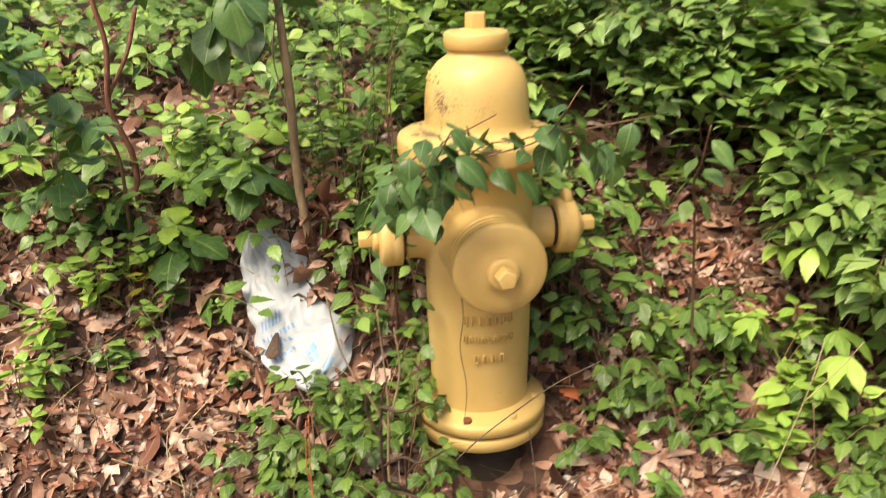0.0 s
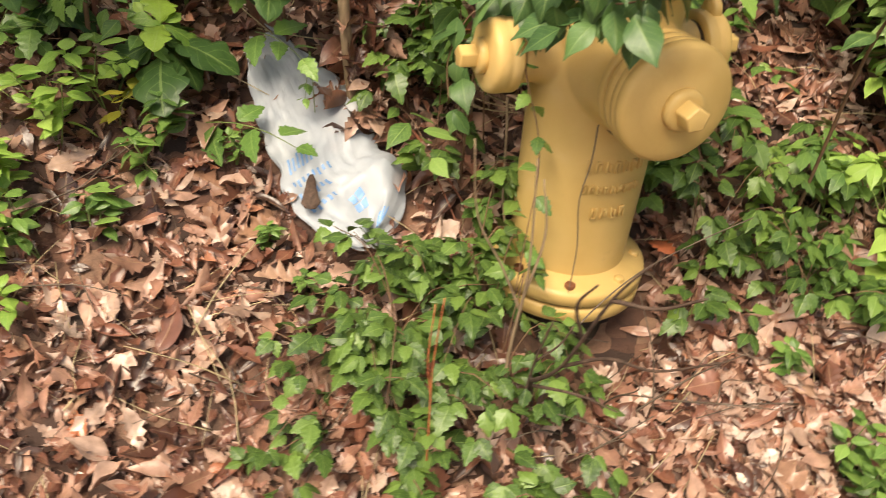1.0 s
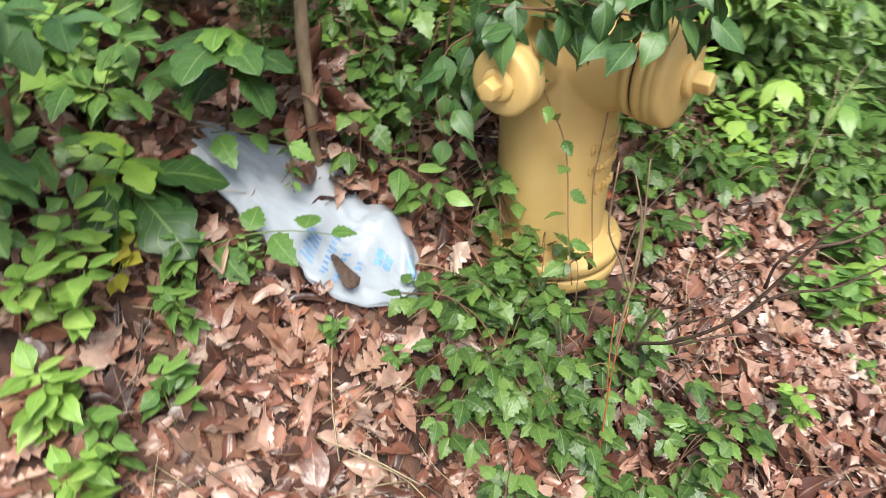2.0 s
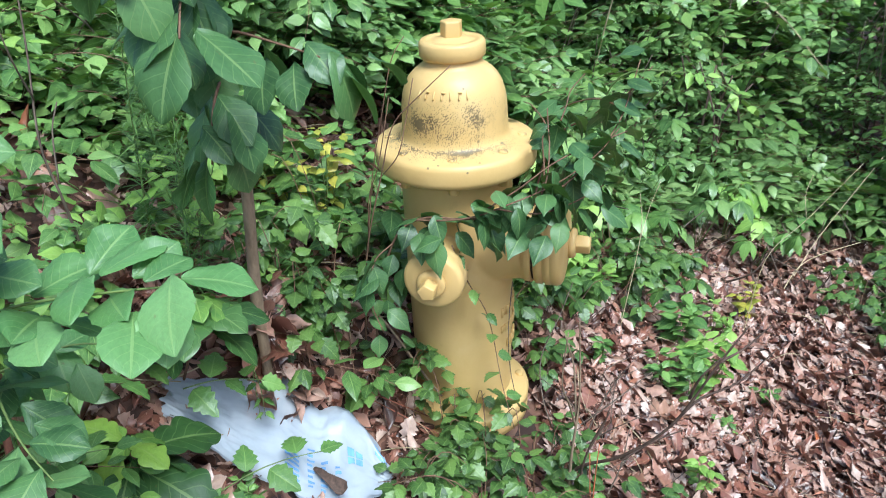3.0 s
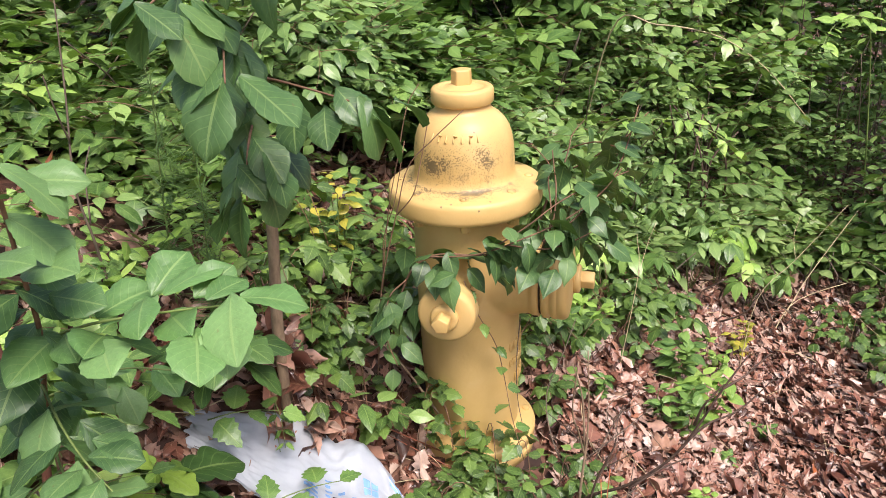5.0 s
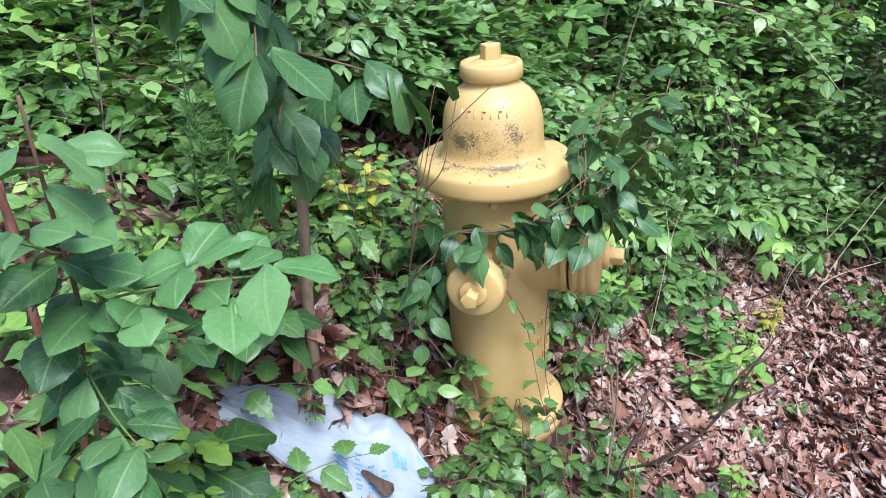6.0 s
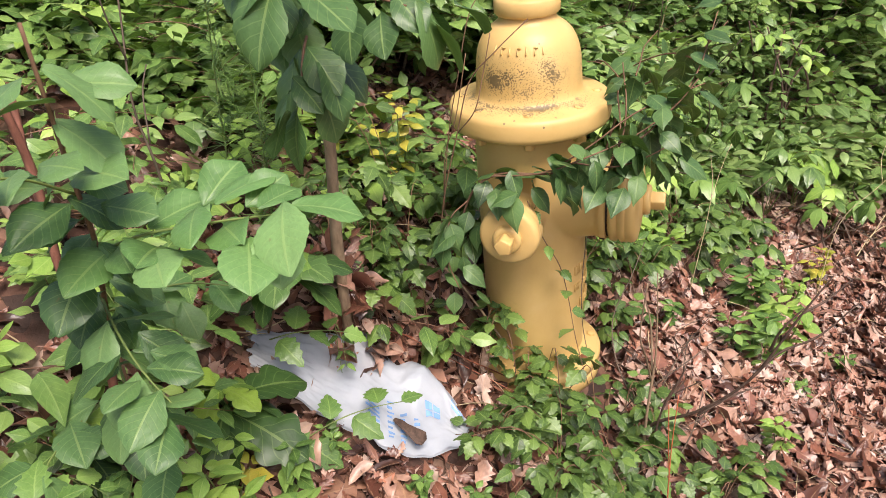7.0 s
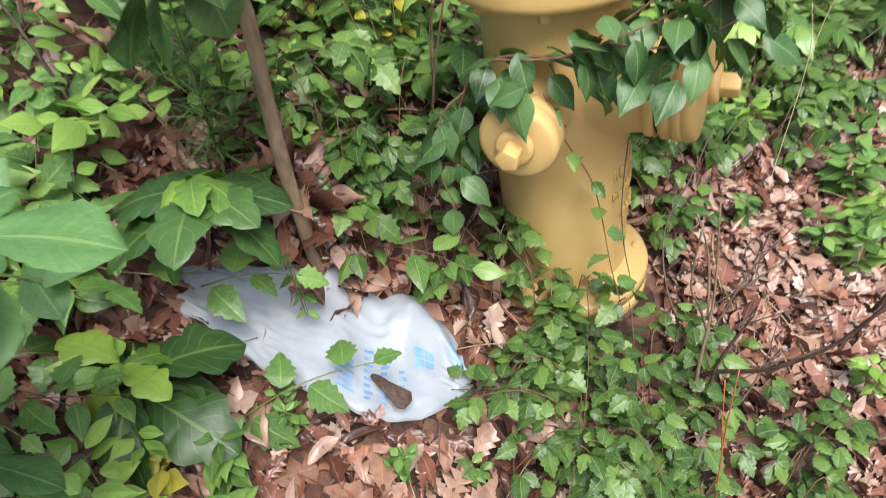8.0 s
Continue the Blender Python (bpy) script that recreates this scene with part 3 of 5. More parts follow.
# ---- the hedge and the ground cover ----
BLADE_FAR = [leaf(1.0, OVATE_FAR, fold=rnd(-0.08, 0.2), droop=rnd(0.1, 0.4), stalk=0.15) for _ in range(4)]
BLADE_OVATE = [leaf(1.0, OVATE, fold=rnd(-0.1, 0.2), droop=rnd(0.1, 0.5), wave=0.025, stalk=0.15) for _ in range(6)]


def mixed_sprig(blades, length, count, size, **more):
    return sprig(length, count, random.choice(blades), size, **more)


def edge_x(y):
    """Where the hedge's foot stands, for each distance up the bank."""
    if y > 0.62:
        return 0.12
    if y > -0.05:
        return 0.98
    if y > -0.8:
        return 0.98 - (y + 0.05) * 1.3
    return 2.0 if y > -1.25 else max(1.4, 2.0 + (y + 1.25) * 2.5)


def overhang(x, y):
    """Where the hedge leans out over bare litter."""
    return (0.5 < x < 1.15 and 0.40 < y < 0.66) or (0.86 < x < 1.05 and -0.1 < y < 0.45)


def hedge_height(x, y):
    if x < edge_x(y) - 0.1:
        return 0.0
    inward = min(x - edge_x(y), 2.0) if y < 0.62 else min(x - 0.12, (y - 0.62) * 1.1 + max(0.0, x - 0.98) * 0.6)
    return min(0.16 + max(inward, 0.0) * 0.85, 0.5 + 0.38 * x) + (0.25 if x > 2.2 else 0.0)


def build_hedge():
    sprigs = [mixed_sprig(BLADE_OVATE, rnd(0.16, 0.28), 8, 0.062, rise=22, sag=0.3) for _ in range(8)]
    far = [mixed_sprig(BLADE_FAR, rnd(0.18, 0.3), 8, 0.075, rise=25, sag=0.3) for _ in range(8)]
    seeds = [(0.35, 0.85), (0.75, 0.8), (1.15, -0.25), (1.35, -0.7), (1.1, 0.55), (1.25, 0.15), (1.65, -0.3), (1.75, -0.95), (1.5, 0.75), (1.8, 0.25), (2.3, -0.5), (2.4, -1.25), (2.2, 0.9), (2.8, 0.2), (3.0, -0.9), (0.85, 1.25), (1.5, 1.3), (3.5, 0.0), (3.6, 0.9), (3.4, -1.6), (1.75, -1.5), (4.2, -0.6), (4.3, 0.5), (2.9, 1.2), (5.0, -1.6), (5.2, -0.5), (5.2, 0.6)]
    compound = [mixed_sprig([leaf(1.0, (0.02, 0.16, 0.25, 0.27, 0.2, 0.1, 0.004), fold=0.12, droop=0.4, stalk=0.1)], rnd(0.08, 0.14), 5, 0.068, rise=24, sag=0.6) for _ in range(8)]
    for n, (sx, sy) in enumerate(seeds):
        size = (0.95, 0.66, 1.05, 0.8, 1.15)[n % 5]
        spots = {i: [] for i in range(16)}
        nearest = lambda x, y: min(range(len(seeds)), key=lambda i: (seeds[i][0] - x) ** 2 + (seeds[i][1] - y) ** 2)
        done = 0
        for _ in range(7000):
            x, y = sx + rnd(-0.65, 0.65), sy + rnd(-0.65, 0.65)
            if nearest(x, y) != n:
                continue
            h = hedge_height(x, y) * (0.85 + 0.55 * noise.noise((x * 2.3, y * 2.3, 4.0)) + 0.35 * noise.noise((x * 5.5, y * 5.5, 9.0)))
            if 1.55 < x < 2.0 and -0.78 < y < -0.5 and random.random() < 0.75:
                continue
            if overhang(x, y):
                h = max(h, 0.3)
            if h <= 0.03 or noise.noise((x * 3.7, y * 3.7, 1.0)) < -0.42:
                continue
            z = h * (1 - 0.8 * random.random() ** 2.2)
            if overhang(x, y):
                z = rnd(0.26, 0.46)
            near = x < 1.6
            i = random.randrange(8) + (0 if near else 8)
            m = Matrix.Translation(on_ground(x, y, z)) @ pose(0, 0, 0, 0, 0, rnd(0, 360)) @ pose(0, 0, 0, rnd(-15, 40), rnd(-25, 25), 0) @ Matrix.Scale(rnd(0.75, 1.2) * size, 4)
            spots[i].append(m)
            done += 1
            if done >= (460 if sx < 2.0 else 520):
                break
        root = new("shrub")
        root.location = on_ground(sx, sy)
        tagged(root, "dense green understorey shrub with small pointed leaves", "shrub", "shrubs of the hedge")
        back_m = Matrix.Translation(-root.location)
        for _ in range(12):
            bx, by = sx + rnd(-0.2, 0.2), sy + rnd(-0.2, 0.2)
            h = max(hedge_height(bx, by), 0.2)
            p0 = on_ground(bx, by, -0.03)
            p1 = p0 + Vector((rnd(-0.12, 0.05), rnd(-0.12, 0.12), h * 0.6))
            p2 = p1 + Vector((rnd(-0.2, 0.05), rnd(-0.15, 0.15), h * 0.45))
            strewn("stem", [(Shape().join(tube([p0, p1, p2], rnd(0.003, 0.006), 0.0015, 5, 0, 4), back_m), ONE)], [TWIG], root)
        batches = [(((compound if n in (2, 6, 3) else sprigs) + far)[i], [back_m @ m for m in ms]) for i, ms in spots.items()]
        tagged(strewn("foliage", batches, [(GREEN, HEDGE, HEDGE_PALE, HEDGE, VINE_GREEN)[n % 5], STEM], root), kind="stuff")


build_hedge()


def build_bank_cover():
    """Low vines and seedlings that cover the bank behind the hydrant."""
    toothed = [leaf(1.0, TOOTHED, fold=0.2, droop=0.25, teeth=0.1, stalk=0.12) for _ in range(3)]
    sets = [
        ([mixed_sprig(BLADE_OVATE, rnd(0.1, 0.2), 6, 0.062, rise=25, sag=0.35) for _ in range(8)], [GREEN, STEM], 1250),
        ([mixed_sprig(toothed, rnd(0.1, 0.18), 5, 0.054, rise=25, sag=0.3) for _ in range(8)], [VINE_GREEN, GREEN_STEM], 1050),
        ([mixed_sprig(BLADE_OVATE, rnd(0.08, 0.16), 6, 0.055, rise=25, sag=0.3) for _ in range(6)], [LIME, GREEN_STEM], 700),
    ]
    for shapes, mats, count in sets:
        spots = {i: [] for i in range(len(shapes))}
        for _ in range(count):
            x, y = rnd(-1.9, 1.6), rnd(0.24, 2.0)
            patch = noise.noise((x * 3.1, y * 3.1, count * 0.1))
            if patch < -0.05 or (-0.6 < x < 0.1 and y < 0.42 and random.random() < 0.6) or (0.5 < x < 1.15 and y < 0.64 and random.random() < 0.94) or (x < -0.4 and y < 0.5 and random.random() < 0.6):
                continue
            lift = abs(rnd(0.0, 0.1) + 0.08 * patch) + 0.12 * random.random() ** 2 * min(1.0, max(0, y - 0.3) * 1.5)
            m = Matrix.Translation(on_ground(x, y, lift + 0.015)) @ pose(0, 0, 0, 18, 0, 0) @ pose(0, 0, 0, 0, 0, rnd(0, 360)) @ pose(0, 0, 0, rnd(-5, 35), 0, 0)
            spots[random.randrange(len(shapes))].append(m @ Matrix.Scale(rnd(0.5, 1.3), 4))
        ob = strewn("ground_cover", [(s, spots[i]) for i, s in enumerate(shapes)], mats)
        tagged(ob, "low green vines and seedlings covering the bank", "ground cover", kind="stuff")


build_bank_cover()


# ---- plants that can be told apart ----
BLADE_MESHES = {}


def plant(name, label, category, at, group=""):
    root = new(name)
    root.location = at
    return tagged(root, label, category, group), Matrix.Translation(-Vector(at))


def hung(stems, blades, path_points, count, size, hang=-35.0, spread=60.0, start=0.15, jitter=0.0, wild=0.0):
    """Leaf poses along a stem, on both its sides, hanging or lying flat."""
    path = smooth_path(path_points, 8)
    out = []
    for i in range(count):
        t = start + (1 - start) * (i + rnd(0.1, 0.9)) / count
        k = min(int(t * (len(path) - 1)), len(path) - 2)
        along = path[k + 1] - path[k]
        heading = math.degrees(math.atan2(-along.x, along.y)) + (spread if i % 2 else -spread) + rnd(-25, 25) + wild * rnd(-90, 90)
        out.append((random.choice(blades), leaf_pose(path[k] + Vector((rnd(-jitter, jitter), rnd(-jitter, jitter), rnd(-jitter, jitter))), heading, hang + rnd(-28, 28) * (1 + 0.6 * wild), rnd(-32, 32), size * rnd(0.75, 1.2))))
    return out


def leafage(name, picks, back_m, mat, parent, label="", single=True):
    """Leaves of a plant, each one an object that shares its blade with its like."""
    if single:
        for shape, m in picks:
            key = (id(shape), mat.name)
            if key not in BLADE_MESHES:
                made = strewn("leaf", [(shape, ONE)], [mat], parent, label)
                BLADE_MESHES[key] = made.data
            else:
                made = new("leaf", BLADE_MESHES[key])
                made.parent = parent
                if label:
                    tagged(made, label)
            made.matrix_basis = back_m @ m
        return None
    groups = {}
    for shape, m in picks:
        groups.setdefault(id(shape), (shape, []))[1].append(back_m @ m)
    return strewn(name, list(groups.values()), [mat], parent, label)


def stemwork(name, tubes, back_m, mat, parent):
    shape = Shape()
    for t in tubes:
        shape.join(t, back_m)
    return strewn(name, [(shape, ONE)], [mat], parent)


BLADE_BROAD = [leaf(1.0, (0.02, 0.08, 0.15, 0.21, 0.265, 0.31, 0.345, 0.365, 0.372, 0.365, 0.34, 0.295, 0.225, 0.13, 0.02), fold=rnd(-0.05, 0.22), droop=rnd(0.05, 0.4), wave=rnd(0.025, 0.06), stalk=0.12, teeth=0.03, cells=3, cup=rnd(0.1, 0.4)) for _ in range(9)]
BLADE_TOOTH = [leaf(1.0, TOOTHED, fold=rnd(-0.05, 0.22), droop=rnd(0.15, 0.4), teeth=0.1, wave=0.02, stalk=0.1) for _ in range(5)]
BLADE_OAK = [leaf(1.0, OAK, fold=rnd(-0.05, 0.25), droop=rnd(0.35, 0.65), wave=rnd(0.03, 0.055), stalk=0.04, cells=3, cup=rnd(0.1, 0.35)) for _ in range(5)]
BLADE_VINE = [leaf(1.0, (0.02, 0.2, 0.31, 0.35, 0.34, 0.28, 0.18, 0.08, 0.004), fold=rnd(-0.12, 0.2), droop=rnd(0.1, 0.5), wave=rnd(0.015, 0.04), stalk=0.16, cells=2, cup=rnd(0.0, 0.35)) for _ in range(9)]


def build_sapling():
    base = on_ground(-0.335, 0.30)
    root, back_m = plant("sapling", "young tree with a thin brown trunk and large hanging leaves", "tree", base)
    trunk = [base - Vector((0, 0, 0.05)), (-0.367, 0.277, 0.39), (-0.369, 0.257, 0.62), (-0.373, 0.264, 0.72), (-0.378, 0.284, 0.84), (-0.386, 0.302, 0.92), (-0.40, 0.32, 1.05), (-0.41, 0.34, 1.3)]
    stemwork("trunk", [tube(trunk, 0.0115, 0.006, 10, 0, 8, 0.06)], back_m, BARK, root)
    limbs = [
        [(-0.378, 0.284, 0.85), (-0.40, 0.22, 0.868), (-0.43, 0.14, 0.862), (-0.455, 0.06, 0.85)],
        [(-0.384, 0.30, 0.90), (-0.46, 0.245, 0.935), (-0.54, 0.2, 0.94), (-0.61, 0.165, 0.91)],
        [(-0.39, 0.305, 0.96), (-0.47, 0.28, 1.0), (-0.56, 0.26, 1.015), (-0.64, 0.25, 1.0)],
        [(-0.375, 0.27, 0.77), (-0.43, 0.235, 0.80), (-0.5, 0.21, 0.78), (-0.54, 0.2, 0.72)],
        [(-0.38, 0.285, 0.87), (-0.33, 0.33, 0.93), (-0.26, 0.37, 0.92)],
        [(-0.40, 0.32, 1.05), (-0.47, 0.22, 1.08), (-0.52, 0.12, 1.06)]]
    for limb in limbs:
        stemwork("limb", [tube(limb, 0.003, 0.0013, 6, 0, 5)], back_m, STEM, root)
    picks = []
    for n, limb in enumerate(limbs):
        picks += hung(None, BLADE_BROAD, limb, (6, 14, 10, 13, 6, 9)[n], (0.075, 0.092, 0.09, 0.085, 0.075, 0.085)[n], hang=-48, spread=60, start=0.3, jitter=0.02)
    picks += hung(None, BLADE_BROAD, trunk[3:], 18, 0.082, hang=-48, spread=80, jitter=0.03, wild=0.6)
    # the pale leaf at the end of the long limb, and the ones beside it
    picks += [(BLADE_BROAD[0], leaf_pose((-0.46, 0.05, 0.868), -165, -62, 25, 0.1)), (BLADE_BROAD[1], leaf_pose((-0.455, 0.03, 0.84), -150, -58, -10, 0.085)),
              (BLADE_BROAD[2], leaf_pose((-0.44, 0.09, 0.87), 150, -30, 20, 0.075)), (BLADE_BROAD[3], leaf_pose((-0.45, 0.0, 0.855), -120, -28, 10, 0.08))]
    leafage("foliage", picks, back_m, DEEP, root, "large dark green hanging leaf")


def build_broad_shrub():
    base = on_ground(-0.80, 0.42)
    root, back_m = plant("broadleaf_seedling", "young shrub with broad glossy bright green leaves, wet with rain", "shrub", base)
    main = [base - Vector((0, 0, 0.04)), (-0.79, 0.41, 0.48), (-0.85, 0.34, 0.58), (-0.90, 0.27, 0.70), (-0.93, 0.24, 0.80), (-0.95, 0.22, 0.95)]
    limbs = [
        [(-0.90, 0.27, 0.69), (-0.91, 0.19, 0.725), (-0.905, 0.1, 0.745), (-0.895, 0.03, 0.755)],
        [(-0.86, 0.33, 0.60), (-0.92, 0.26, 0.60), (-0.96, 0.2, 0.585), (-0.98, 0.15, 0.56)],
        [(-0.80, 0.40, 0.48), (-0.86, 0.34, 0.47), (-0.9, 0.28, 0.44), (-0.92, 0.22, 0.41)],
        [(-0.83, 0.37, 0.55), (-0.79, 0.28, 0.58), (-0.77, 0.2, 0.575)],
        [(-0.92, 0.25, 0.77), (-0.99, 0.24, 0.82), (-1.05, 0.25, 0.84)],
        [(-0.79, 0.41, 0.4), (-0.88, 0.42, 0.40), (-0.97, 0.4, 0.40), (-1.03, 0.37, 0.37)]]
    stemwork("stem", [tube(main, 0.0048, 0.002, 8, 0, 6, 0.05)], back_m, STEM, root)
    for limb in limbs:
        stemwork("limb", [tube(limb, 0.0019, 0.001, 6, 0, 5)], back_m, GREEN_STEM, root)
    # limbs 0 and 3 carry the brighter leaf colour
    picks, young = [], []
    for n, limb in enumerate(limbs):
        (young if n in (0, 3) else picks).extend(hung(None, BLADE_BROAD, limb, (19, 13, 9, 8, 9, 8)[n], (0.066, 0.064, 0.07, 0.062, 0.064, 0.07)[n], hang=4 if n in (0, 4) else -14, spread=58, start=0.1, jitter=0.018))
    picks += hung(None, BLADE_BROAD, main[1:], 24, 0.068, hang=-15, spread=70, jitter=0.015)
    young.append((BLADE_BROAD[3], leaf_pose((-0.895, 0.03, 0.762), -155, -4, 6, 0.068)))
    leafage("foliage", picks, back_m, BROAD, root)
    leafage("foliage", young, back_m, BROAD_BRIGHT, root, "brighter broad leaf")


def build_oak_seedling(at, top, leaves, size, young=4, turn=0.0):
    base = on_ground(*at)
    root, back_m = plant("oak_seedling", "oak seedling with lobed drooping leaves and pale new growth", "seedling", base, "oak seedlings")
    stemwork("stem", [tube([base - Vector((0, 0, 0.03)), (base + Vector(top)) / 2 + Vector((0.008, -0.006, 0)), top], 0.003, 0.002, 6, 0, 4)], back_m, STEM, root)
    old, fresh = [], []
    leaves += 3
    for k in range(leaves):
        a = turn + k * 360 / leaves + rnd(-18, 18)
        old.append((random.choice(BLADE_OAK), leaf_pose(Vector(top) - Vector((0, 0, rnd(0.0, 0.05))), a, rnd(-16, 20), rnd(-25, 25), size * rnd(0.75, 1.1))))
    for k in range(young):
        a = turn + k * 360 / max(young, 1) + rnd(-25, 25)
        fresh.append((random.choice(BLADE_OAK), leaf_pose(Vector(top) + Vector((0, 0, 0.018)), a, rnd(-30, 35), rnd(-20, 20), size * rnd(0.5, 0.72))))
    leafage("leaves", old, back_m, OAK_DARK, root)
    if fresh:
        leafage("new_leaves", fresh, back_m, OAK_GREEN, root, "pale green new leaves")


def build_vine():
    base = Vector((-0.16, 0.16, gz(-0.16, 0.16)))
    root, back_m = plant("climbing_vine", "leafy woody vine winding round the hydrant below its flange", "vine", base)
    lines = [
        [base - Vector((0, 0, 0.02)), (-0.17, 0.13, 0.25), (-0.16, 0.09, 0.41), (-0.165, 0.03, 0.47), (-0.17, -0.06, 0.48), (-0.155, -0.14, 0.49), (-0.15, -0.21, 0.53), (-0.10, -0.27, 0.575), (-0.03, -0.30, 0.60), (0.05, -0.32, 0.63), (0.1, -0.34, 0.71)],
        [(-0.15, -0.18, 0.49), (-0.13, -0.2, 0.55), (-0.10, -0.2, 0.6), (-0.05, -0.19, 0.62), (0.0, -0.18, 0.64)],
        [(-0.15, -0.19, 0.49), (-0.09, -0.19, 0.545), (-0.02, -0.175, 0.585), (0.05, -0.17, 0.59), (0.13, -0.13, 0.60), (0.2, -0.1, 0.585)],
        [(-0.17, -0.08, 0.49), (-0.165, -0.15, 0.54), (-0.14, -0.21, 0.585), (-0.09, -0.26, 0.6), (-0.02, -0.33, 0.61)],
        [(0.05, -0.32, 0.63), (0.13, -0.25, 0.62), (0.2, -0.16, 0.56), (0.24, -0.08, 0.46)],
        [(-0.16, 0.09, 0.41), (-0.19, 0.12, 0.38), (-0.22, 0.12, 0.31), (-0.22, 0.1, 0.24)],
        [(-0.165, 0.06, 0.465), (-0.19, -0.06, 0.49), (-0.18, -0.15, 0.525), (-0.145, -0.225, 0.555), (-0.12, -0.285, 0.60), (-0.105, -0.32, 0.645)],
        [(-0.18, -0.12, 0.51), (-0.165, -0.19, 0.5), (-0.14, -0.25, 0.515), (-0.11, -0.30, 0.54)],
        [(0.05, -0.2, 0.6), (0.13, -0.2, 0.605), (0.2, -0.2, 0.615), (0.27, -0.22, 0.63)]]
    for n, line in enumerate(lines):
        stemwork("stem", [tube(line, 0.0028 if n == 0 else 0.0018, 0.0012, 5, 0, 5)], back_m, STEM, root)
    picks = []
    for n, line in enumerate(lines):
        picks += hung(None, BLADE_VINE, line, (50, 9, 9, 8, 9, 16, 40, 16, 8)[n], 0.059 if n > 5 else 0.055, hang=-38, spread=60, start=(0.12, 0.1, 0.1, 0.3, 0.2, 0.2, 0.0, 0.0, 0.1)[n], jitter=0.036, wild=0.8)
    leafage("foliage", picks, back_m, DEEP, root)
    # a thin runner down the barrel
    runner = [(-0.165, -0.03, 0.42), (-0.155, -0.055, 0.34), (-0.14, -0.085, 0.27), (-0.135, -0.10, 0.2), (-0.15, -0.12, 0.1), (-0.17, -0.15, 0.0)]
    stemwork("runner", [tube(runner, 0.0012, 0.0009, 5, 0, 5)], back_m, STEM, root)
    picks = hung(None, BLADE_TOOTH, runner, 11, 0.036, hang=-10, spread=65, start=0.0)
    leafage("runner_leaves", picks, back_m, VINE_GREEN, root)


def build_bramble(at, reach, stems, size, mat=None, leaf_count=8, arch=0.16, heading=None):
    base = on_ground(*at)
    root, back_m = plant("bramble", "low trailing vine with small toothed green leaves among dead leaves", "vine", base, "trailing vines")
    picks, tubes = [], []
    for k in range(stems):
        a = math.radians(rnd(0, 360) if heading is None else heading + rnd(-50, 50))
        r = reach * rnd(0.5, 1.1)
        mid = on_ground(at[0] + math.cos(a) * r * 0.45, at[1] + math.sin(a) * r * 0.45, arch * rnd(0.6, 1.2))
        end = on_ground(at[0] + math.cos(a) * r, at[1] + math.sin(a) * r, arch * rnd(0.25, 0.8))
        line = [base + Vector((rnd(-0.03, 0.03), rnd(-0.03, 0.03), -0.01)), mid, end]
        tubes.append(tube(line, 0.0014, 0.0008, 4, 0, 5))
        # leaflets in threes
        path = smooth_path(line, 8)
        for i in range(leaf_count):
            t = 0.2 + 0.8 * (i + rnd(0.2, 0.8)) / leaf_count
            p = path[min(int(t * (len(path) - 1)), len(path) - 1)]
            h0 = math.degrees(a) - 90 + (60 if i % 2 else -60) + rnd(-30, 30)
            for turn, share in ((0, 1.0), (62, 0.8), (-62, 0.8)):
                off = Matrix.Translation(p) @ pose(0, 0, 0, 0, 0, h0) @ Vector((0, size * 0.5, rnd(0, 0.008)))
                picks.append((random.choice(BLADE_TOOTH), leaf_pose(off, h0 + turn, rnd(-48, 14), rnd(-28, 28), size * share * rnd(0.8, 1.15))))
    for t in tubes:
        stemwork("stem", [t], back_m, STEM, root)
    leafage("foliage", picks, back_m, mat or BRAMBLE, root)


def build_seedling(at, height, count, size, mat, blades=None, label="small bright green seedling growing through the dead leaves"):
    base = on_ground(*at)
    root, back_m = plant("seedling", label, "seedling", base, "seedlings in the litter")
    picks, tubes = [], []
    for k in range(max(1, count // 7)):
        tip = base + Vector((rnd(-0.35, 0.35) * height, rnd(-0.35, 0.35) * height, height * rnd(0.8, 1.1)))
        line = [base - Vector((0, 0, 0.01)), (base + tip) / 2 + Vector((rnd(-0.01, 0.01), rnd(-0.01, 0.01), 0)), tip]
        tubes.append(tube(line, 0.0016, 0.0009, 5, 0, 4))
        picks += hung(None, blades or BLADE_OVATE, line, min(count, 7), size, hang=5, spread=80, start=0.35)
        for j in range(3):
            picks.append((random.choice(blades or BLADE_OVATE), leaf_pose(tip, j * 120 + rnd(-30, 30), rnd(-15, 35), rnd(-15, 15), size * rnd(0.8, 1.1))))
    for t in tubes:
        stemwork("stem", [t], back_m, GREEN_STEM, root)
    leafage("leaves", picks, back_m, mat, root)


def build_feather_weed(at, height):
    base = on_ground(*at)
    root, back_m = plant("feathery_weed", "tall thin weed with feathery needle leaves", "weed", base, "feathery weeds")
    tip = base + Vector((rnd(-0.05, 0.05), rnd(-0.05, 0.05), height))
    stemwork("stem", [tube([base, (base + tip) / 2 + Vector((0.01, 0.01, 0)), tip], 0.0024, 0.001, 5, 0, 5)], back_m, GREEN_STEM, root)
    needle = leaf(1.0, (0.015, 0.03, 0.02, 0.004), fold=0.2, droop=0.2)
    picks = []
    for i in range(240):
        t = rnd(0.2, 1.0)
        p = base.lerp(tip, t)
        picks.append((needle, leaf_pose(p, rnd(0, 360), rnd(-10, 45), 0, rnd(0.035, 0.07) * (1.25 - 0.6 * t))))
    leafage("needles", picks, back_m, VINE_GREEN, root, single=False)


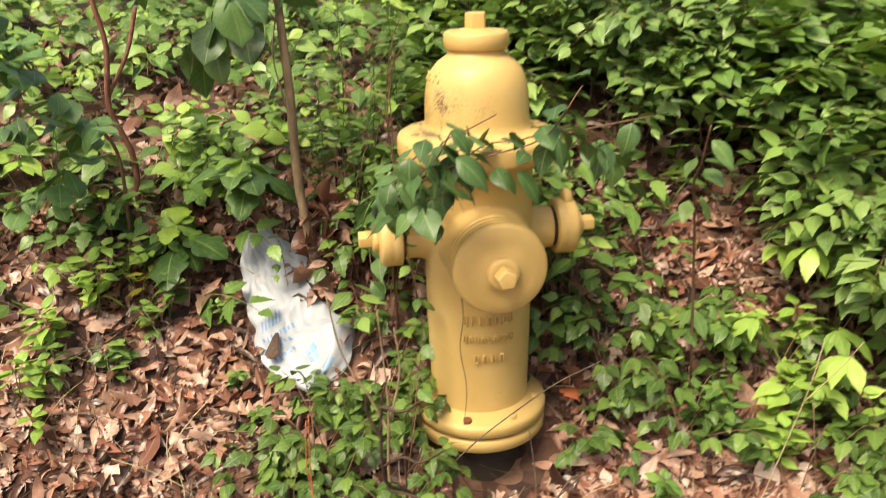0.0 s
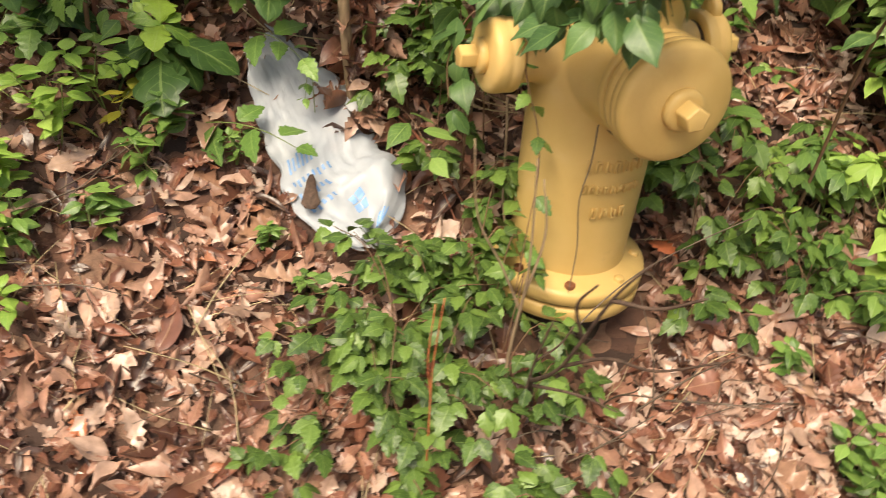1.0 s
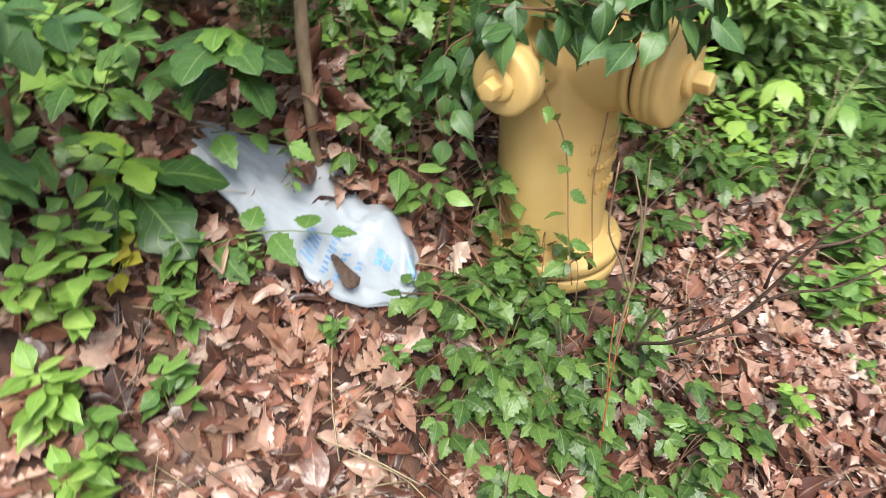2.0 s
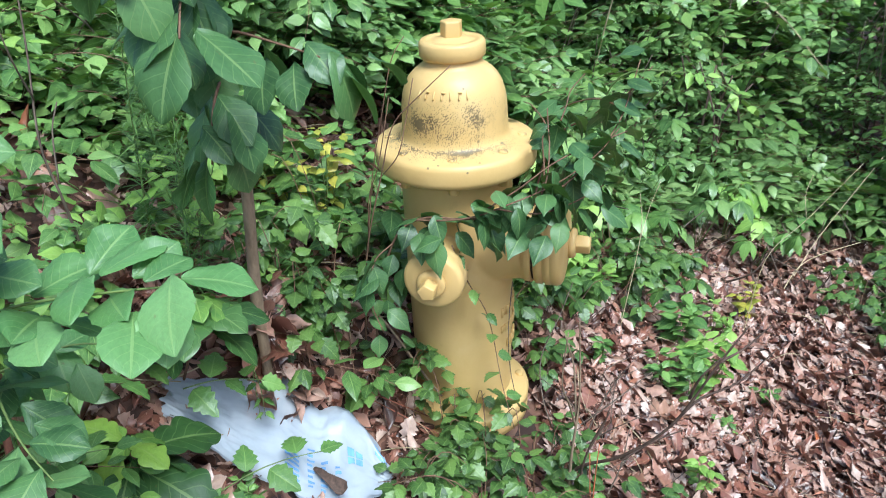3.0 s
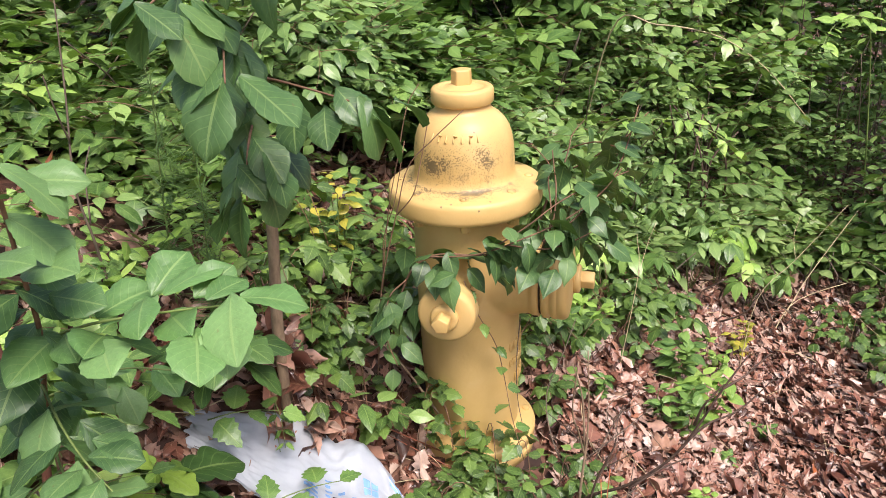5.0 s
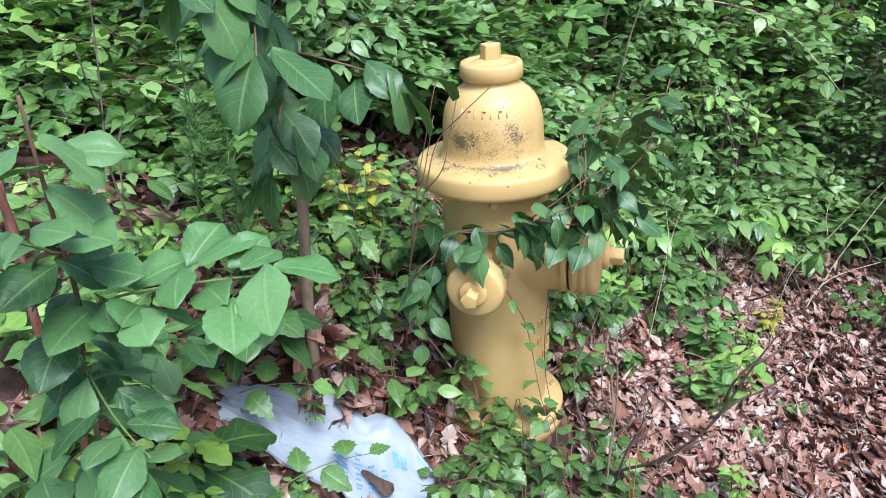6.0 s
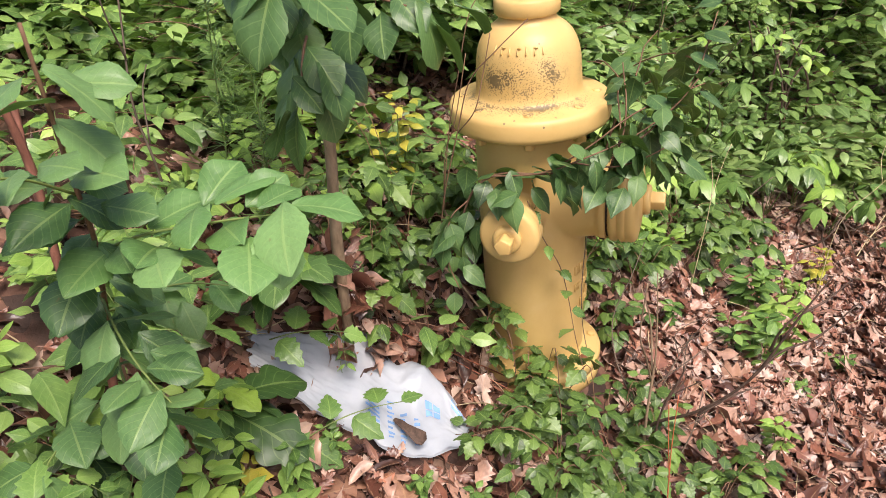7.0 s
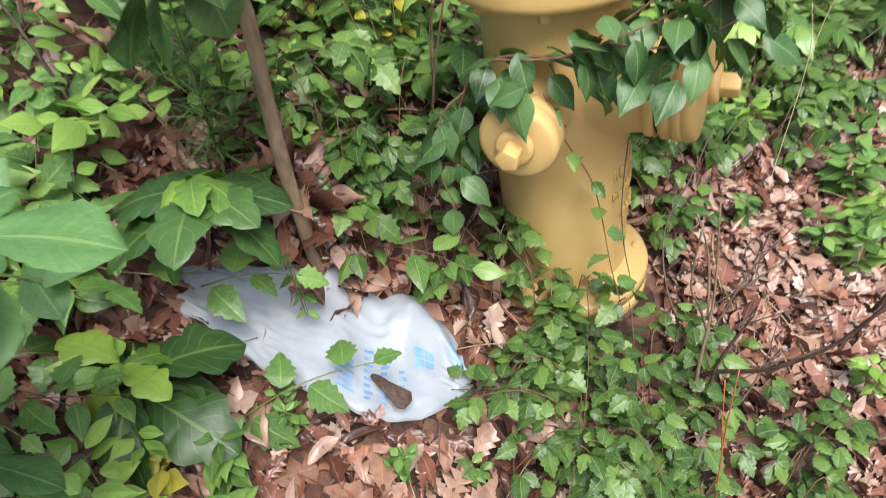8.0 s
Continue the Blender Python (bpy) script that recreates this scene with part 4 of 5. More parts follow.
def build_bag():
    """A thin white carrier bag lying slack on the bank."""
    a, b = Vector((-0.488, 0.415)), Vector((-0.350, 0.065))          # from its torn end to its mouth
    along = (b - a).normalized()
    side = Vector((-along.y, along.x))
    n, m = 56, 36
    left = ((0.0, -0.043), (0.06, -0.056), (0.12, -0.062), (0.3, -0.08), (0.45, -0.09), (0.6, -0.098), (0.7, -0.097), (0.8, -0.082), (0.9, -0.056), (1.0, -0.03))
    right = ((0.0, 0.035), (0.1, 0.052), (0.3, 0.082), (0.48, 0.104), (0.58, 0.101), (0.66, 0.092), (0.74, 0.112), (0.82, 0.118), (0.9, 0.092), (0.95, 0.045), (1.0, 0.005))
    bm = bmesh.new()
    uv_layer = bm.loops.layers.uv.new("UVMap")
    layers = []
    for sheet in (0, 1):
        rows = []
        for i in range(n + 1):
            s = i / n
            lo, hi = np.interp(s, *zip(*left)), np.interp(s, *zip(*right))
            row = []
            for j in range(m + 1):
                t = j / m
                w = lo + (hi - lo) * t
                ragged = 0.03 * noise.noise((t * 5, 3.0, 1.0)) * (1 if i in (0, n) else 0) + 0.014 * noise.noise((s * 9, 5.0, t * 2)) * (1 if j in (0, m) else 0.3)
                p = a + along * ((b - a).length * s + ragged) + side * (w + ragged)
                puff = math.sin(math.pi * t) ** 0.6 * (0.010 + 0.030 * math.exp(-((s - 0.83) / 0.14) ** 2) * math.exp(-((t - 0.78) / 0.24) ** 2) * 1.6)
                fold = 0.010 * noise.noise((s * 7 + 2, t * 3.0, 7.0)) + 0.007 * abs(noise.noise((s * 9 + t * 3, t * 5 - s * 6, 2.0))) + 0.004 * noise.noise((s * 26, t * 21, 9.0))
                z = gz(p.x, p.y) + 0.030 + (puff + fold if sheet else -0.006 + 0.3 * fold)
                row.append(bm.verts.new((p.x, p.y, z)))
            rows.append(row)
        for i in range(n):
            for j in range(m):
                quad = (rows[i][j], rows[i][j + 1], rows[i + 1][j + 1], rows[i + 1][j])
                face = bm.faces.new(quad if not sheet else quad[::-1])
                face.smooth = True
                corners = ((i, j), (i, j + 1), (i + 1, j + 1), (i + 1, j))
                for loop, (ci, cj) in zip(face.loops, corners if not sheet else corners[::-1]):
                    loop[uv_layer].uv = (cj / m, ci / n)
        layers.append(rows)
    mat, nodes, links, shader = material("bag_film")
    fac = noise_node(nodes, links, 22.0, 5.0)
    links.new(ramp(nodes, links, fac, [(0.3, (0.47, 0.52, 0.585)), (0.7, (0.64, 0.675, 0.725))]), shader.inputs["Base Color"])
    shader.inputs["Roughness"].default_value = 0.32
    bump(nodes, links, noise_node(nodes, links, 70.0, 4.0), 0.25, 0.003, shader)
    film = nodes.new("ShaderNodeBsdfTranslucent")
    film.inputs[0].default_value = (0.8, 0.84, 0.9, 1)
    clear = nodes.new("ShaderNodeBsdfTransparent")
    blend_a, blend_b = nodes.new("ShaderNodeMixShader"), nodes.new("ShaderNodeMixShader")
    blend_a.inputs[0].default_value, blend_b.inputs[0].default_value = 0.3, 0.16
    links.new(shader.outputs[0], blend_a.inputs[1])
    links.new(film.outputs[0], blend_a.inputs[2])
    links.new(blend_a.outputs[0], blend_b.inputs[1])
    links.new(clear.outputs[0], blend_b.inputs[2])
    links.new(blend_b.outputs[0], nodes["Material Output"].inputs[0])
    tops = [[v.co.copy() for v in row] for row in layers[1]]
    bag = part("plastic_bag", bm, mat)
    tagged(bag, "crumpled white plastic bag with faded blue print on dead leaves", "plastic bag")
    blue = plain_material("faded_blue_ink", (0.2, 0.38, 0.68), 0.5)

    def print_bar(s0, s1, t0, t1, name="printed_bar"):
        """A printed bar laid on the film, following its folds."""
        k = 6
        ink = bmesh.new()
        grid = []
        for i in range(k + 1):
            row = []
            for j in range(3):
                si, tj = (s0 + (s1 - s0) * i / k) * n, (t0 + (t1 - t0) * j / 2) * m
                i0, j0 = min(int(si), n - 1), min(int(tj), m - 1)
                fi, fj = si - i0, tj - j0
                p = tops[i0][j0] * (1 - fi) * (1 - fj) + tops[i0 + 1][j0] * fi * (1 - fj) + tops[i0][j0 + 1] * (1 - fi) * fj + tops[i0 + 1][j0 + 1] * fi * fj
                row.append(ink.verts.new(p + Vector((0, -0.0004, 0.0012))))
            grid.append(row)
        for i in range(k):
            for j in range(2):
                ink.faces.new((grid[i][j], grid[i][j + 1], grid[i + 1][j + 1], grid[i + 1][j]))
        return part(name, ink, blue, bag)

    # a line of large worn letters, two of small ones and a square sign, all past reading
    for k in range(6):
        t = 0.10 + k * 0.045
        print_bar(0.50 + 0.012 * (k % 2), 0.575, t, t + 0.022)
    for line, count in ((0.615, 8), (0.67, 6), (0.735, 5)):
        for k in range(count):
            t = 0.08 + k * 0.055
            print_bar(line, line + 0.022 + 0.008 * (k % 2), t, t + 0.026)
    for s, t in ((0.80, 0.36), (0.80, 0.43), (0.838, 0.36), (0.838, 0.43)):
        print_bar(s, s + 0.032, t, t + 0.06, "printed_square")
    print_bar(0.93, 0.99, 0.62, 0.8)
    # a scrap of bark on the film
    chip = leaf(0.072, (0.03, 0.08, 0.11, 0.12, 0.15, 0.17, 0.2, 0.23, 0.12), fold=0.4, droop=0.05, wave=0.015)
    at = Vector((-0.446, 0.172, gz(-0.446, 0.172) + 0.05))
    scrap = strewn("bark_scrap", [(chip, [Matrix.Translation(at) @ pose(0, 0, 0, 0, 0, 168) @ pose(0, 0, 0, -26, 0, 0)])], [DARK_BARK])
    thick = scrap.modifiers.new("thick", "SOLIDIFY")
    thick.thickness = 0.002
    tagged(scrap, "curled scrap of dark brown bark lying on the plastic bag", "bark")


build_sapling()
build_broad_shrub()
build_oak_seedling((-0.44, 0.43), (-0.492, 0.312, 0.447), 8, 0.118, 4, 20)
build_oak_seedling((-0.655, 0.37), (-0.672, 0.355, 0.285), 7, 0.125, 4, -10)
build_oak_seedling((-0.85, 0.46), (-0.86, 0.45, 0.36), 6, 0.08, 2, 40)
build_vine()
build_bag()
for at, reach, stems, size, count, arch in (
        ((-0.28, -0.08), 0.17, 8, 0.03, 7, 0.12), ((-0.36, -0.20), 0.22, 10, 0.034, 7, 0.12), ((-0.22, -0.17), 0.2, 8, 0.032, 7, 0.13), ((-0.31, -0.34), 0.2, 8, 0.034, 7, 0.1),
        ((-0.23, 0.02), 0.13, 6, 0.032, 6, 0.12), ((-0.19, 0.17), 0.15, 9, 0.036, 7, 0.2), ((-0.12, 0.26), 0.2, 9, 0.038, 7, 0.22), ((-0.24, 0.27), 0.13, 7, 0.038, 5, 0.2),
        ((-0.10, -0.24), 0.16, 6, 0.03, 6, 0.12), ((0.22, 0.12), 0.2, 8, 0.045, 7, 0.22), ((0.30, -0.02), 0.22, 7, 0.042, 7, 0.18), ((0.40, -0.17), 0.2, 5, 0.04, 6, 0.12),
        ((0.05, 0.32), 0.24, 8, 0.045, 7, 0.24), ((0.62, -0.3), 0.22, 6, 0.04, 6, 0.14), ((0.68, -0.05), 0.22, 6, 0.042, 6, 0.14), ((0.5, 0.22), 0.18, 4, 0.04, 5, 0.14),
        ((0.85, -0.28), 0.25, 8, 0.045, 7, 0.2), ((0.95, -0.5), 0.25, 8, 0.045, 7, 0.18), ((0.22, -0.12), 0.12, 4, 0.04, 5, 0.1), ((-0.42, -0.30), 0.16, 6, 0.03, 6, 0.08), ((-0.20, -0.03), 0.14, 8, 0.032, 6, 0.2), ((-0.20, -0.11), 0.14, 8, 0.032, 6, 0.2), ((-0.17, -0.19), 0.13, 7, 0.03, 6, 0.17), ((-0.19, 0.08), 0.12, 7, 0.034, 6, 0.22), ((1.15, -1.1), 0.2, 6, 0.04, 6, 0.12), ((1.0, -1.25), 0.2, 6, 0.04, 6, 0.12), ((1.35, -1.25), 0.25, 7, 0.045, 6, 0.16)):
    near = at[0] < 0.1
    build_bramble(at, reach * (1.15 if near else 1.0), max(2, int(stems * (0.36 if at[1] < 0.1 else 0.5))) if near else stems, size * (1.3 if near else 1.1), None, count, arch)
for at, height, count, size, mat in (
        ((-0.90, 0.12), 0.11, 14, 0.04, VINE_GREEN), ((-0.78, 0.33), 0.14, 14, 0.045, LIME), ((-0.72, 0.20), 0.09, 14, 0.036, VINE_GREEN), ((-0.95, 0.02), 0.08, 7, 0.04, LIME),
        ((-0.57, 0.24), 0.06, 21, 0.022, VINE_GREEN), ((-0.55, 0.10), 0.06, 14, 0.026, VINE_GREEN), ((-0.48, 0.0), 0.05, 14, 0.024, VINE_GREEN), ((-0.76, 0.30), 0.07, 7, 0.045, YELLOW),
        ((0.02, -0.55), 0.11, 21, 0.03, LIME), ((0.46, -0.57), 0.17, 35, 0.052, LIME), ((0.60, -0.50), 0.18, 35, 0.052, VINE_GREEN), ((0.36, -0.52), 0.13, 28, 0.045, VINE_GREEN), ((0.36, -0.45), 0.1, 14, 0.036, VINE_GREEN),
        ((0.40, -0.08), 0.12, 14, 0.03, LIME), ((0.60, 0.0), 0.18, 14, 0.036, LIME), ((0.66, -0.15), 0.14, 7, 0.075, LIME), ((0.80, -0.2), 0.16, 14, 0.05, LIME),
        ((0.55, -0.22), 0.09, 14, 0.05, GREEN), ((0.33, -0.28), 0.08, 14, 0.034, VINE_GREEN), ((0.18, 0.39), 0.26, 28, 0.035, YELLOW), ((0.10, 0.42), 0.2, 21, 0.035, YELLOW),
        ((0.75, -0.62), 0.12, 21, 0.032, LIME), ((0.30, -0.62), 0.05, 14, 0.026, VINE_GREEN), ((0.95, -0.72), 0.14, 21, 0.036, YELLOW), ((0.55, -0.75), 0.07, 14, 0.03, VINE_GREEN),
        ((-0.95, 0.20), 0.12, 21, 0.045, LIME), ((-0.86, 0.27), 0.13, 21, 0.045, LIME), ((-0.82, 0.13), 0.09, 14, 0.04, VINE_GREEN), ((-0.99, 0.10), 0.1, 14, 0.045, LIME), ((-0.70, 0.26), 0.1, 14, 0.04, VINE_GREEN), ((0.60, -0.24), 0.13, 21, 0.045, LIME), ((0.73, -0.13), 0.15, 21, 0.05, LIME), ((0.50, -0.14), 0.12, 21, 0.042, VINE_GREEN), ((0.78, 0.04), 0.15, 21, 0.05, LIME), ((0.42, 0.04), 0.14, 21, 0.04, LIME), ((-1.0, 0.55), 0.25, 21, 0.06, GREEN), ((-0.62, 0.5), 0.2, 21, 0.05, GREEN), ((-0.2, 0.5), 0.25, 28, 0.045, LIME)):
    build_seedling(at, height, count, size, mat)
for at, height in (((-0.20, 0.48), 0.42), ((-0.26, 0.56), 0.5), ((-0.10, 0.6), 0.45), ((-0.32, 0.44), 0.36)):
    build_feather_weed(at, height)


# ---- twigs, stalks and single dead leaves ----
def build_stick(name, label, category, lines, mat, r0, r1, group=""):
    root, back_m = plant(name, label, category, Vector(lines[0][0]), group)
    for n, line in enumerate(lines):
        stemwork("stem" if n == 0 else "side_twig", [tube(line, r0 if n == 0 else r0 * 0.6, r1, 6, 0, 5, 0.08)], back_m, mat, root)


build_stick("bare_branch", "thin dark leafless branch rising from the dead leaves", "branch", [
    [(-0.15, -0.24, -0.19), (-0.19, -0.285, -0.06), (-0.235, -0.37, 0.03), (-0.25, -0.454, 0.134), (-0.25, -0.522, 0.288), (-0.24, -0.56, 0.36)],
    [(-0.25, -0.454, 0.134), (-0.22, -0.50, 0.18), (-0.2, -0.56, 0.21), (-0.17, -0.62, 0.27)], [(-0.248, -0.48, 0.2), (-0.27, -0.49, 0.26), (-0.27, -0.52, 0.31)], [(-0.235, -0.37, 0.02), (-0.2, -0.43, 0.05), (-0.17, -0.48, 0.06)],
    [(-0.25, -0.522, 0.288), (-0.22, -0.56, 0.30), (-0.2, -0.6, 0.34)]], DARK_BARK, 0.0048, 0.0012, "bare twigs")
build_stick("bare_branch", "thin dark leafless twig standing up from the litter", "branch", [[(-0.2, -0.28, -0.2), (-0.2, -0.3, -0.02), (-0.205, -0.342, 0.108)], [(-0.2, -0.305, 0.0), (-0.18, -0.33, 0.05), (-0.17, -0.34, 0.09)]], DARK_BARK, 0.0034, 0.0012, "bare twigs")
for bx, by, dx, dy, h in ((-0.06, -0.2, -0.12, -0.03, 0.17), (-0.03, -0.24, -0.02, -0.16, 0.2), (-0.1, -0.28, -0.16, -0.08, 0.12), (0.02, -0.26, 0.1, -0.12, 0.24), (-0.14, -0.33, 0.12, -0.05, 0.14), (0.08, -0.22, 0.14, -0.2, 0.13)):
    p0 = on_ground(bx, by, -0.02)
    p2 = p0 + Vector((dx, dy, h))
    p1 = (p0 + p2) / 2 + Vector((rnd(-0.02, 0.02), rnd(-0.02, 0.02), rnd(0.01, 0.03)))
    build_stick("bare_branch", "thin crooked leafless twig among the trailing vines", "branch", [[p0, p1, p2], [p1, p1 + Vector((rnd(-0.05, 0.05), rnd(-0.07, 0.02), 0.04)), p1 + Vector((rnd(-0.08, 0.08), rnd(-0.1, 0.02), 0.08))]], TWIG, 0.0022, 0.0009, "bare twigs")
build_stick("red_stem", "long reddish runner lying on the litter behind the hydrant", "stem", [
    [on_ground(-0.33, 0.30, 0.03), on_ground(-0.237, 0.226, 0.03), on_ground(-0.158, 0.09, 0.04), on_ground(-0.125, -0.02, 0.06), on_ground(-0.1, -0.12, 0.05)],
    [on_ground(-0.237, 0.226, 0.03), on_ground(-0.2, 0.1, 0.05), on_ground(-0.19, 0.0, 0.05)]], RUST_STEM, 0.0021, 0.0012)
build_stick("bare_branch", "pale dead stick leaning on the hydrant's barrel", "branch", [[(-0.07, 0.19, 0.2), (-0.09, 0.13, 0.15), (-0.115, 0.06, 0.07), (-0.12, 0.02, 0.02)]], BARK, 0.003, 0.0022, "bare twigs")
build_stick("bare_branch", "grey weathered leafless stems standing beside the hydrant", "branch", [
    [(-0.225, -0.27, -0.17), (-0.23, -0.275, 0.0), (-0.225, -0.285, 0.15), (-0.235, -0.28, 0.33)], [(-0.225, -0.28, 0.08), (-0.26, -0.27, 0.16), (-0.3, -0.26, 0.24), (-0.32, -0.27, 0.36)],
    [(-0.225, -0.28, 0.1), (-0.2, -0.27, 0.2), (-0.205, -0.25, 0.28)]], BARK, 0.0038, 0.0012, "bare twigs")
build_stick("dead_vine", "dry reddish vine stems leaning on the hydrant's bonnet", "vine", [
    [on_ground(-0.1, 0.2, -0.02), (-0.13, 0.17, 0.25), (-0.155, 0.143, 0.40), (-0.16, 0.10, 0.555), (-0.165, 0.07, 0.65), (-0.16, 0.02, 0.705), (-0.14, -0.034, 0.755)],
    [(-0.155, 0.14, 0.42), (-0.165, 0.115, 0.56), (-0.168, 0.09, 0.66), (-0.15, 0.07, 0.76), (-0.13, 0.05, 0.80)],
    [(-0.15, 0.145, 0.38), (-0.16, 0.13, 0.5), (-0.17, 0.1, 0.58), (-0.16, 0.075, 0.7)], [(-0.16, 0.1, 0.55), (-0.175, 0.06, 0.6), (-0.165, 0.045, 0.66), (-0.155, 0.03, 0.735)]], STEM, 0.0019, 0.0009)
build_stick("dead_vine", "dark thin vine twisted round the hydrant's foot", "vine", [
    [(-0.13, -0.24, -0.06), (-0.04, -0.19, -0.02), (0.05, -0.17, 0.03), (0.12, -0.2, 0.10), (0.2, -0.22, 0.15)]], TWIG, 0.0017, 0.001)
build_stick("dead_vine", "dark thin vine running down the hydrant's barrel", "vine", [
    [(-0.06, -0.125, 0.29), (-0.055, -0.118, 0.22), (-0.062, -0.116, 0.15), (-0.05, -0.118, 0.06), (-0.06, -0.135, -0.02)]], TWIG, 0.0013, 0.0009)
build_stick("red_stem", "thin orange-red stems in the trailing vines", "stem", [
    [(-0.368, -0.33, -0.2), (-0.37, -0.33, -0.08), (-0.372, -0.33, 0.05), (-0.366, -0.335, 0.17)], [(-0.37, -0.33, -0.02), (-0.378, -0.325, 0.06), (-0.372, -0.32, 0.15)]], RED_STEM, 0.0017, 0.0009)
build_stick("wiry_weed", "tall thin dark stalk with dry seed heads", "weed", [
    [on_ground(-0.36, 0.62, -0.02), (-0.4, 0.6, 0.56), (-0.415, 0.6, 0.68), (-0.385, 0.6, 0.83), (-0.38, 0.58, 1.0)], [(-0.4, 0.6, 0.6), (-0.36, 0.62, 0.68), (-0.32, 0.63, 0.72)], [(-0.4, 0.6, 0.75), (-0.44, 0.58, 0.82), (-0.46, 0.57, 0.88)]], TWIG, 0.003, 0.0012)
build_stick("wiry_weed", "thin reddish-brown stem growing on the bank", "weed", [
    [on_ground(-0.79, 0.47, -0.02), (-0.765, 0.46, 0.44), (-0.80, 0.45, 0.58), (-0.785, 0.455, 0.72), (-0.80, 0.45, 0.85), (-0.79, 0.46, 1.0)], [(-0.80, 0.45, 0.6), (-0.75, 0.5, 0.7), (-0.72, 0.52, 0.8)]], RUSTY_BARK, 0.0075, 0.005)


build_stick("dry_stalk", "pale dry leafless stalk leaning over the litter", "stalk", [[on_ground(0.86, -0.7, -0.01), (0.92, -0.74, -0.13), (1.0, -0.85, -0.02), (1.1, -1.0, 0.14)], [(1.0, -0.85, -0.02), (1.03, -0.84, 0.05), (1.08, -0.86, 0.1)]], STRAW, 0.0013, 0.0007, "dry stalks")
build_stick("dry_stalk", "pale dry leafless stalk leaning over the litter", "stalk", [[on_ground(0.5, -0.32, -0.02), (0.55, -0.36, 0.1), (0.58, -0.35, 0.22)], [(0.55, -0.36, 0.1), (0.6, -0.38, 0.18), (0.62, -0.4, 0.24)]], STRAW, 0.0014, 0.0008, "dry stalks")


build_stick("dry_stalk", "long pale dry stalk lying over the litter", "stalk", [[on_ground(1.2, -0.85, 0.03), (1.36, -0.95, -0.35), (1.64, -1.24, -0.37)]], STRAW, 0.0022, 0.0014, "dry stalks")
build_stick("dry_stalk", "long pale dry stalk rising from the litter to the hedge", "stalk", [[on_ground(1.35, -0.9, 0.0), (1.5, -1.0, -0.32), (1.75, -1.22, -0.08)]], STRAW, 0.002, 0.0012, "dry stalks")


def build_cane(points, count, size, mat, stem_mat, label="long arching shrub cane with a few pointed leaves"):
    root, back_m = plant("arching_cane", label, "branch", Vector(points[0]), "arching canes")
    stemwork("stem", [tube(points, 0.0035, 0.0014, 6, 0, 6)], back_m, stem_mat, root)
    leafage("leaves", hung(None, BLADE_OVATE, points, count, size, hang=-12, spread=62, start=0.3, jitter=0.012, wild=0.4), back_m, mat, root)


build_cane([on_ground(1.75, -0.05), (1.58, -0.2, 0.6), (1.45, -0.37, 0.65), (1.44, -0.58, 0.61), (1.4, -0.74, 0.51), (1.36, -0.88, 0.36)], 22, 0.06, HEDGE_PALE, STRAW)
build_cane([on_ground(1.25, -0.1), (1.15, -0.22, 0.34), (1.12, -0.42, 0.4), (1.1, -0.56, 0.37), (1.1, -0.66, 0.3)], 22, 0.052, LIME, GREEN_STEM, "arching cane with small lime-green leaves")
build_cane([on_ground(0.5, -0.02), (0.42, -0.12, 0.38), (0.36, -0.22, 0.5), (0.33, -0.30, 0.56), (0.31, -0.36, 0.64)], 15, 0.06, HEDGE, STEM, "tan shrub stem with broad pale green leaves")
build_cane([on_ground(2.2, -1.35), (2.0, -1.2, 0.45), (1.8, -1.1, 0.62), (1.62, -0.98, 0.62), (1.5, -0.92, 0.55)], 24, 0.06, LIME, GREEN_STEM, "arching cane with yellow-green leaves")
for k in range(9):
    x, y = rnd(1.7, 2.05), rnd(-0.8, -0.45)
    build_stick("bare_branch", "dark upright stem inside the hedge", "branch", [[on_ground(x, y, -0.02), on_ground(x + rnd(-0.05, 0.05), y + rnd(-0.05, 0.05), 0.4), on_ground(x + rnd(-0.12, 0.08), y + rnd(-0.12, 0.12), 0.6)]], DARK_BARK, rnd(0.005, 0.009), 0.003, "hedge stems")


def build_creeper(at, height, count, size, mat):
    """A creeper with leaves of five leaflets."""
    base = on_ground(*at)
    root, back_m = plant("creeper", "creeper with five-fingered pale green leaves at the hedge's foot", "vine", base, "creepers")
    picks = []
    for k in range(count):
        tip = base + Vector((rnd(-0.13, 0.09), rnd(-0.13, 0.13), height * rnd(0.6, 1.15)))
        stemwork("stem", [tube([base, (base + tip) / 2 + Vector((rnd(-0.02, 0.02), rnd(-0.02, 0.02), 0.03)), tip], 0.0016, 0.001, 5, 0, 4)], back_m, GREEN_STEM, root)
        turn, lean = rnd(0, 360), rnd(-30, 0)
        for a, share in ((0, 1.0), (52, 0.9), (-52, 0.9), (105, 0.68), (-105, 0.68)):
            picks.append((random.choice(BLADE_FINGER), leaf_pose(tip, turn + a, lean + rnd(-14, 14), rnd(-18, 18), size * share * rnd(0.85, 1.1))))
    leafage("leaves", picks, back_m, mat, root)


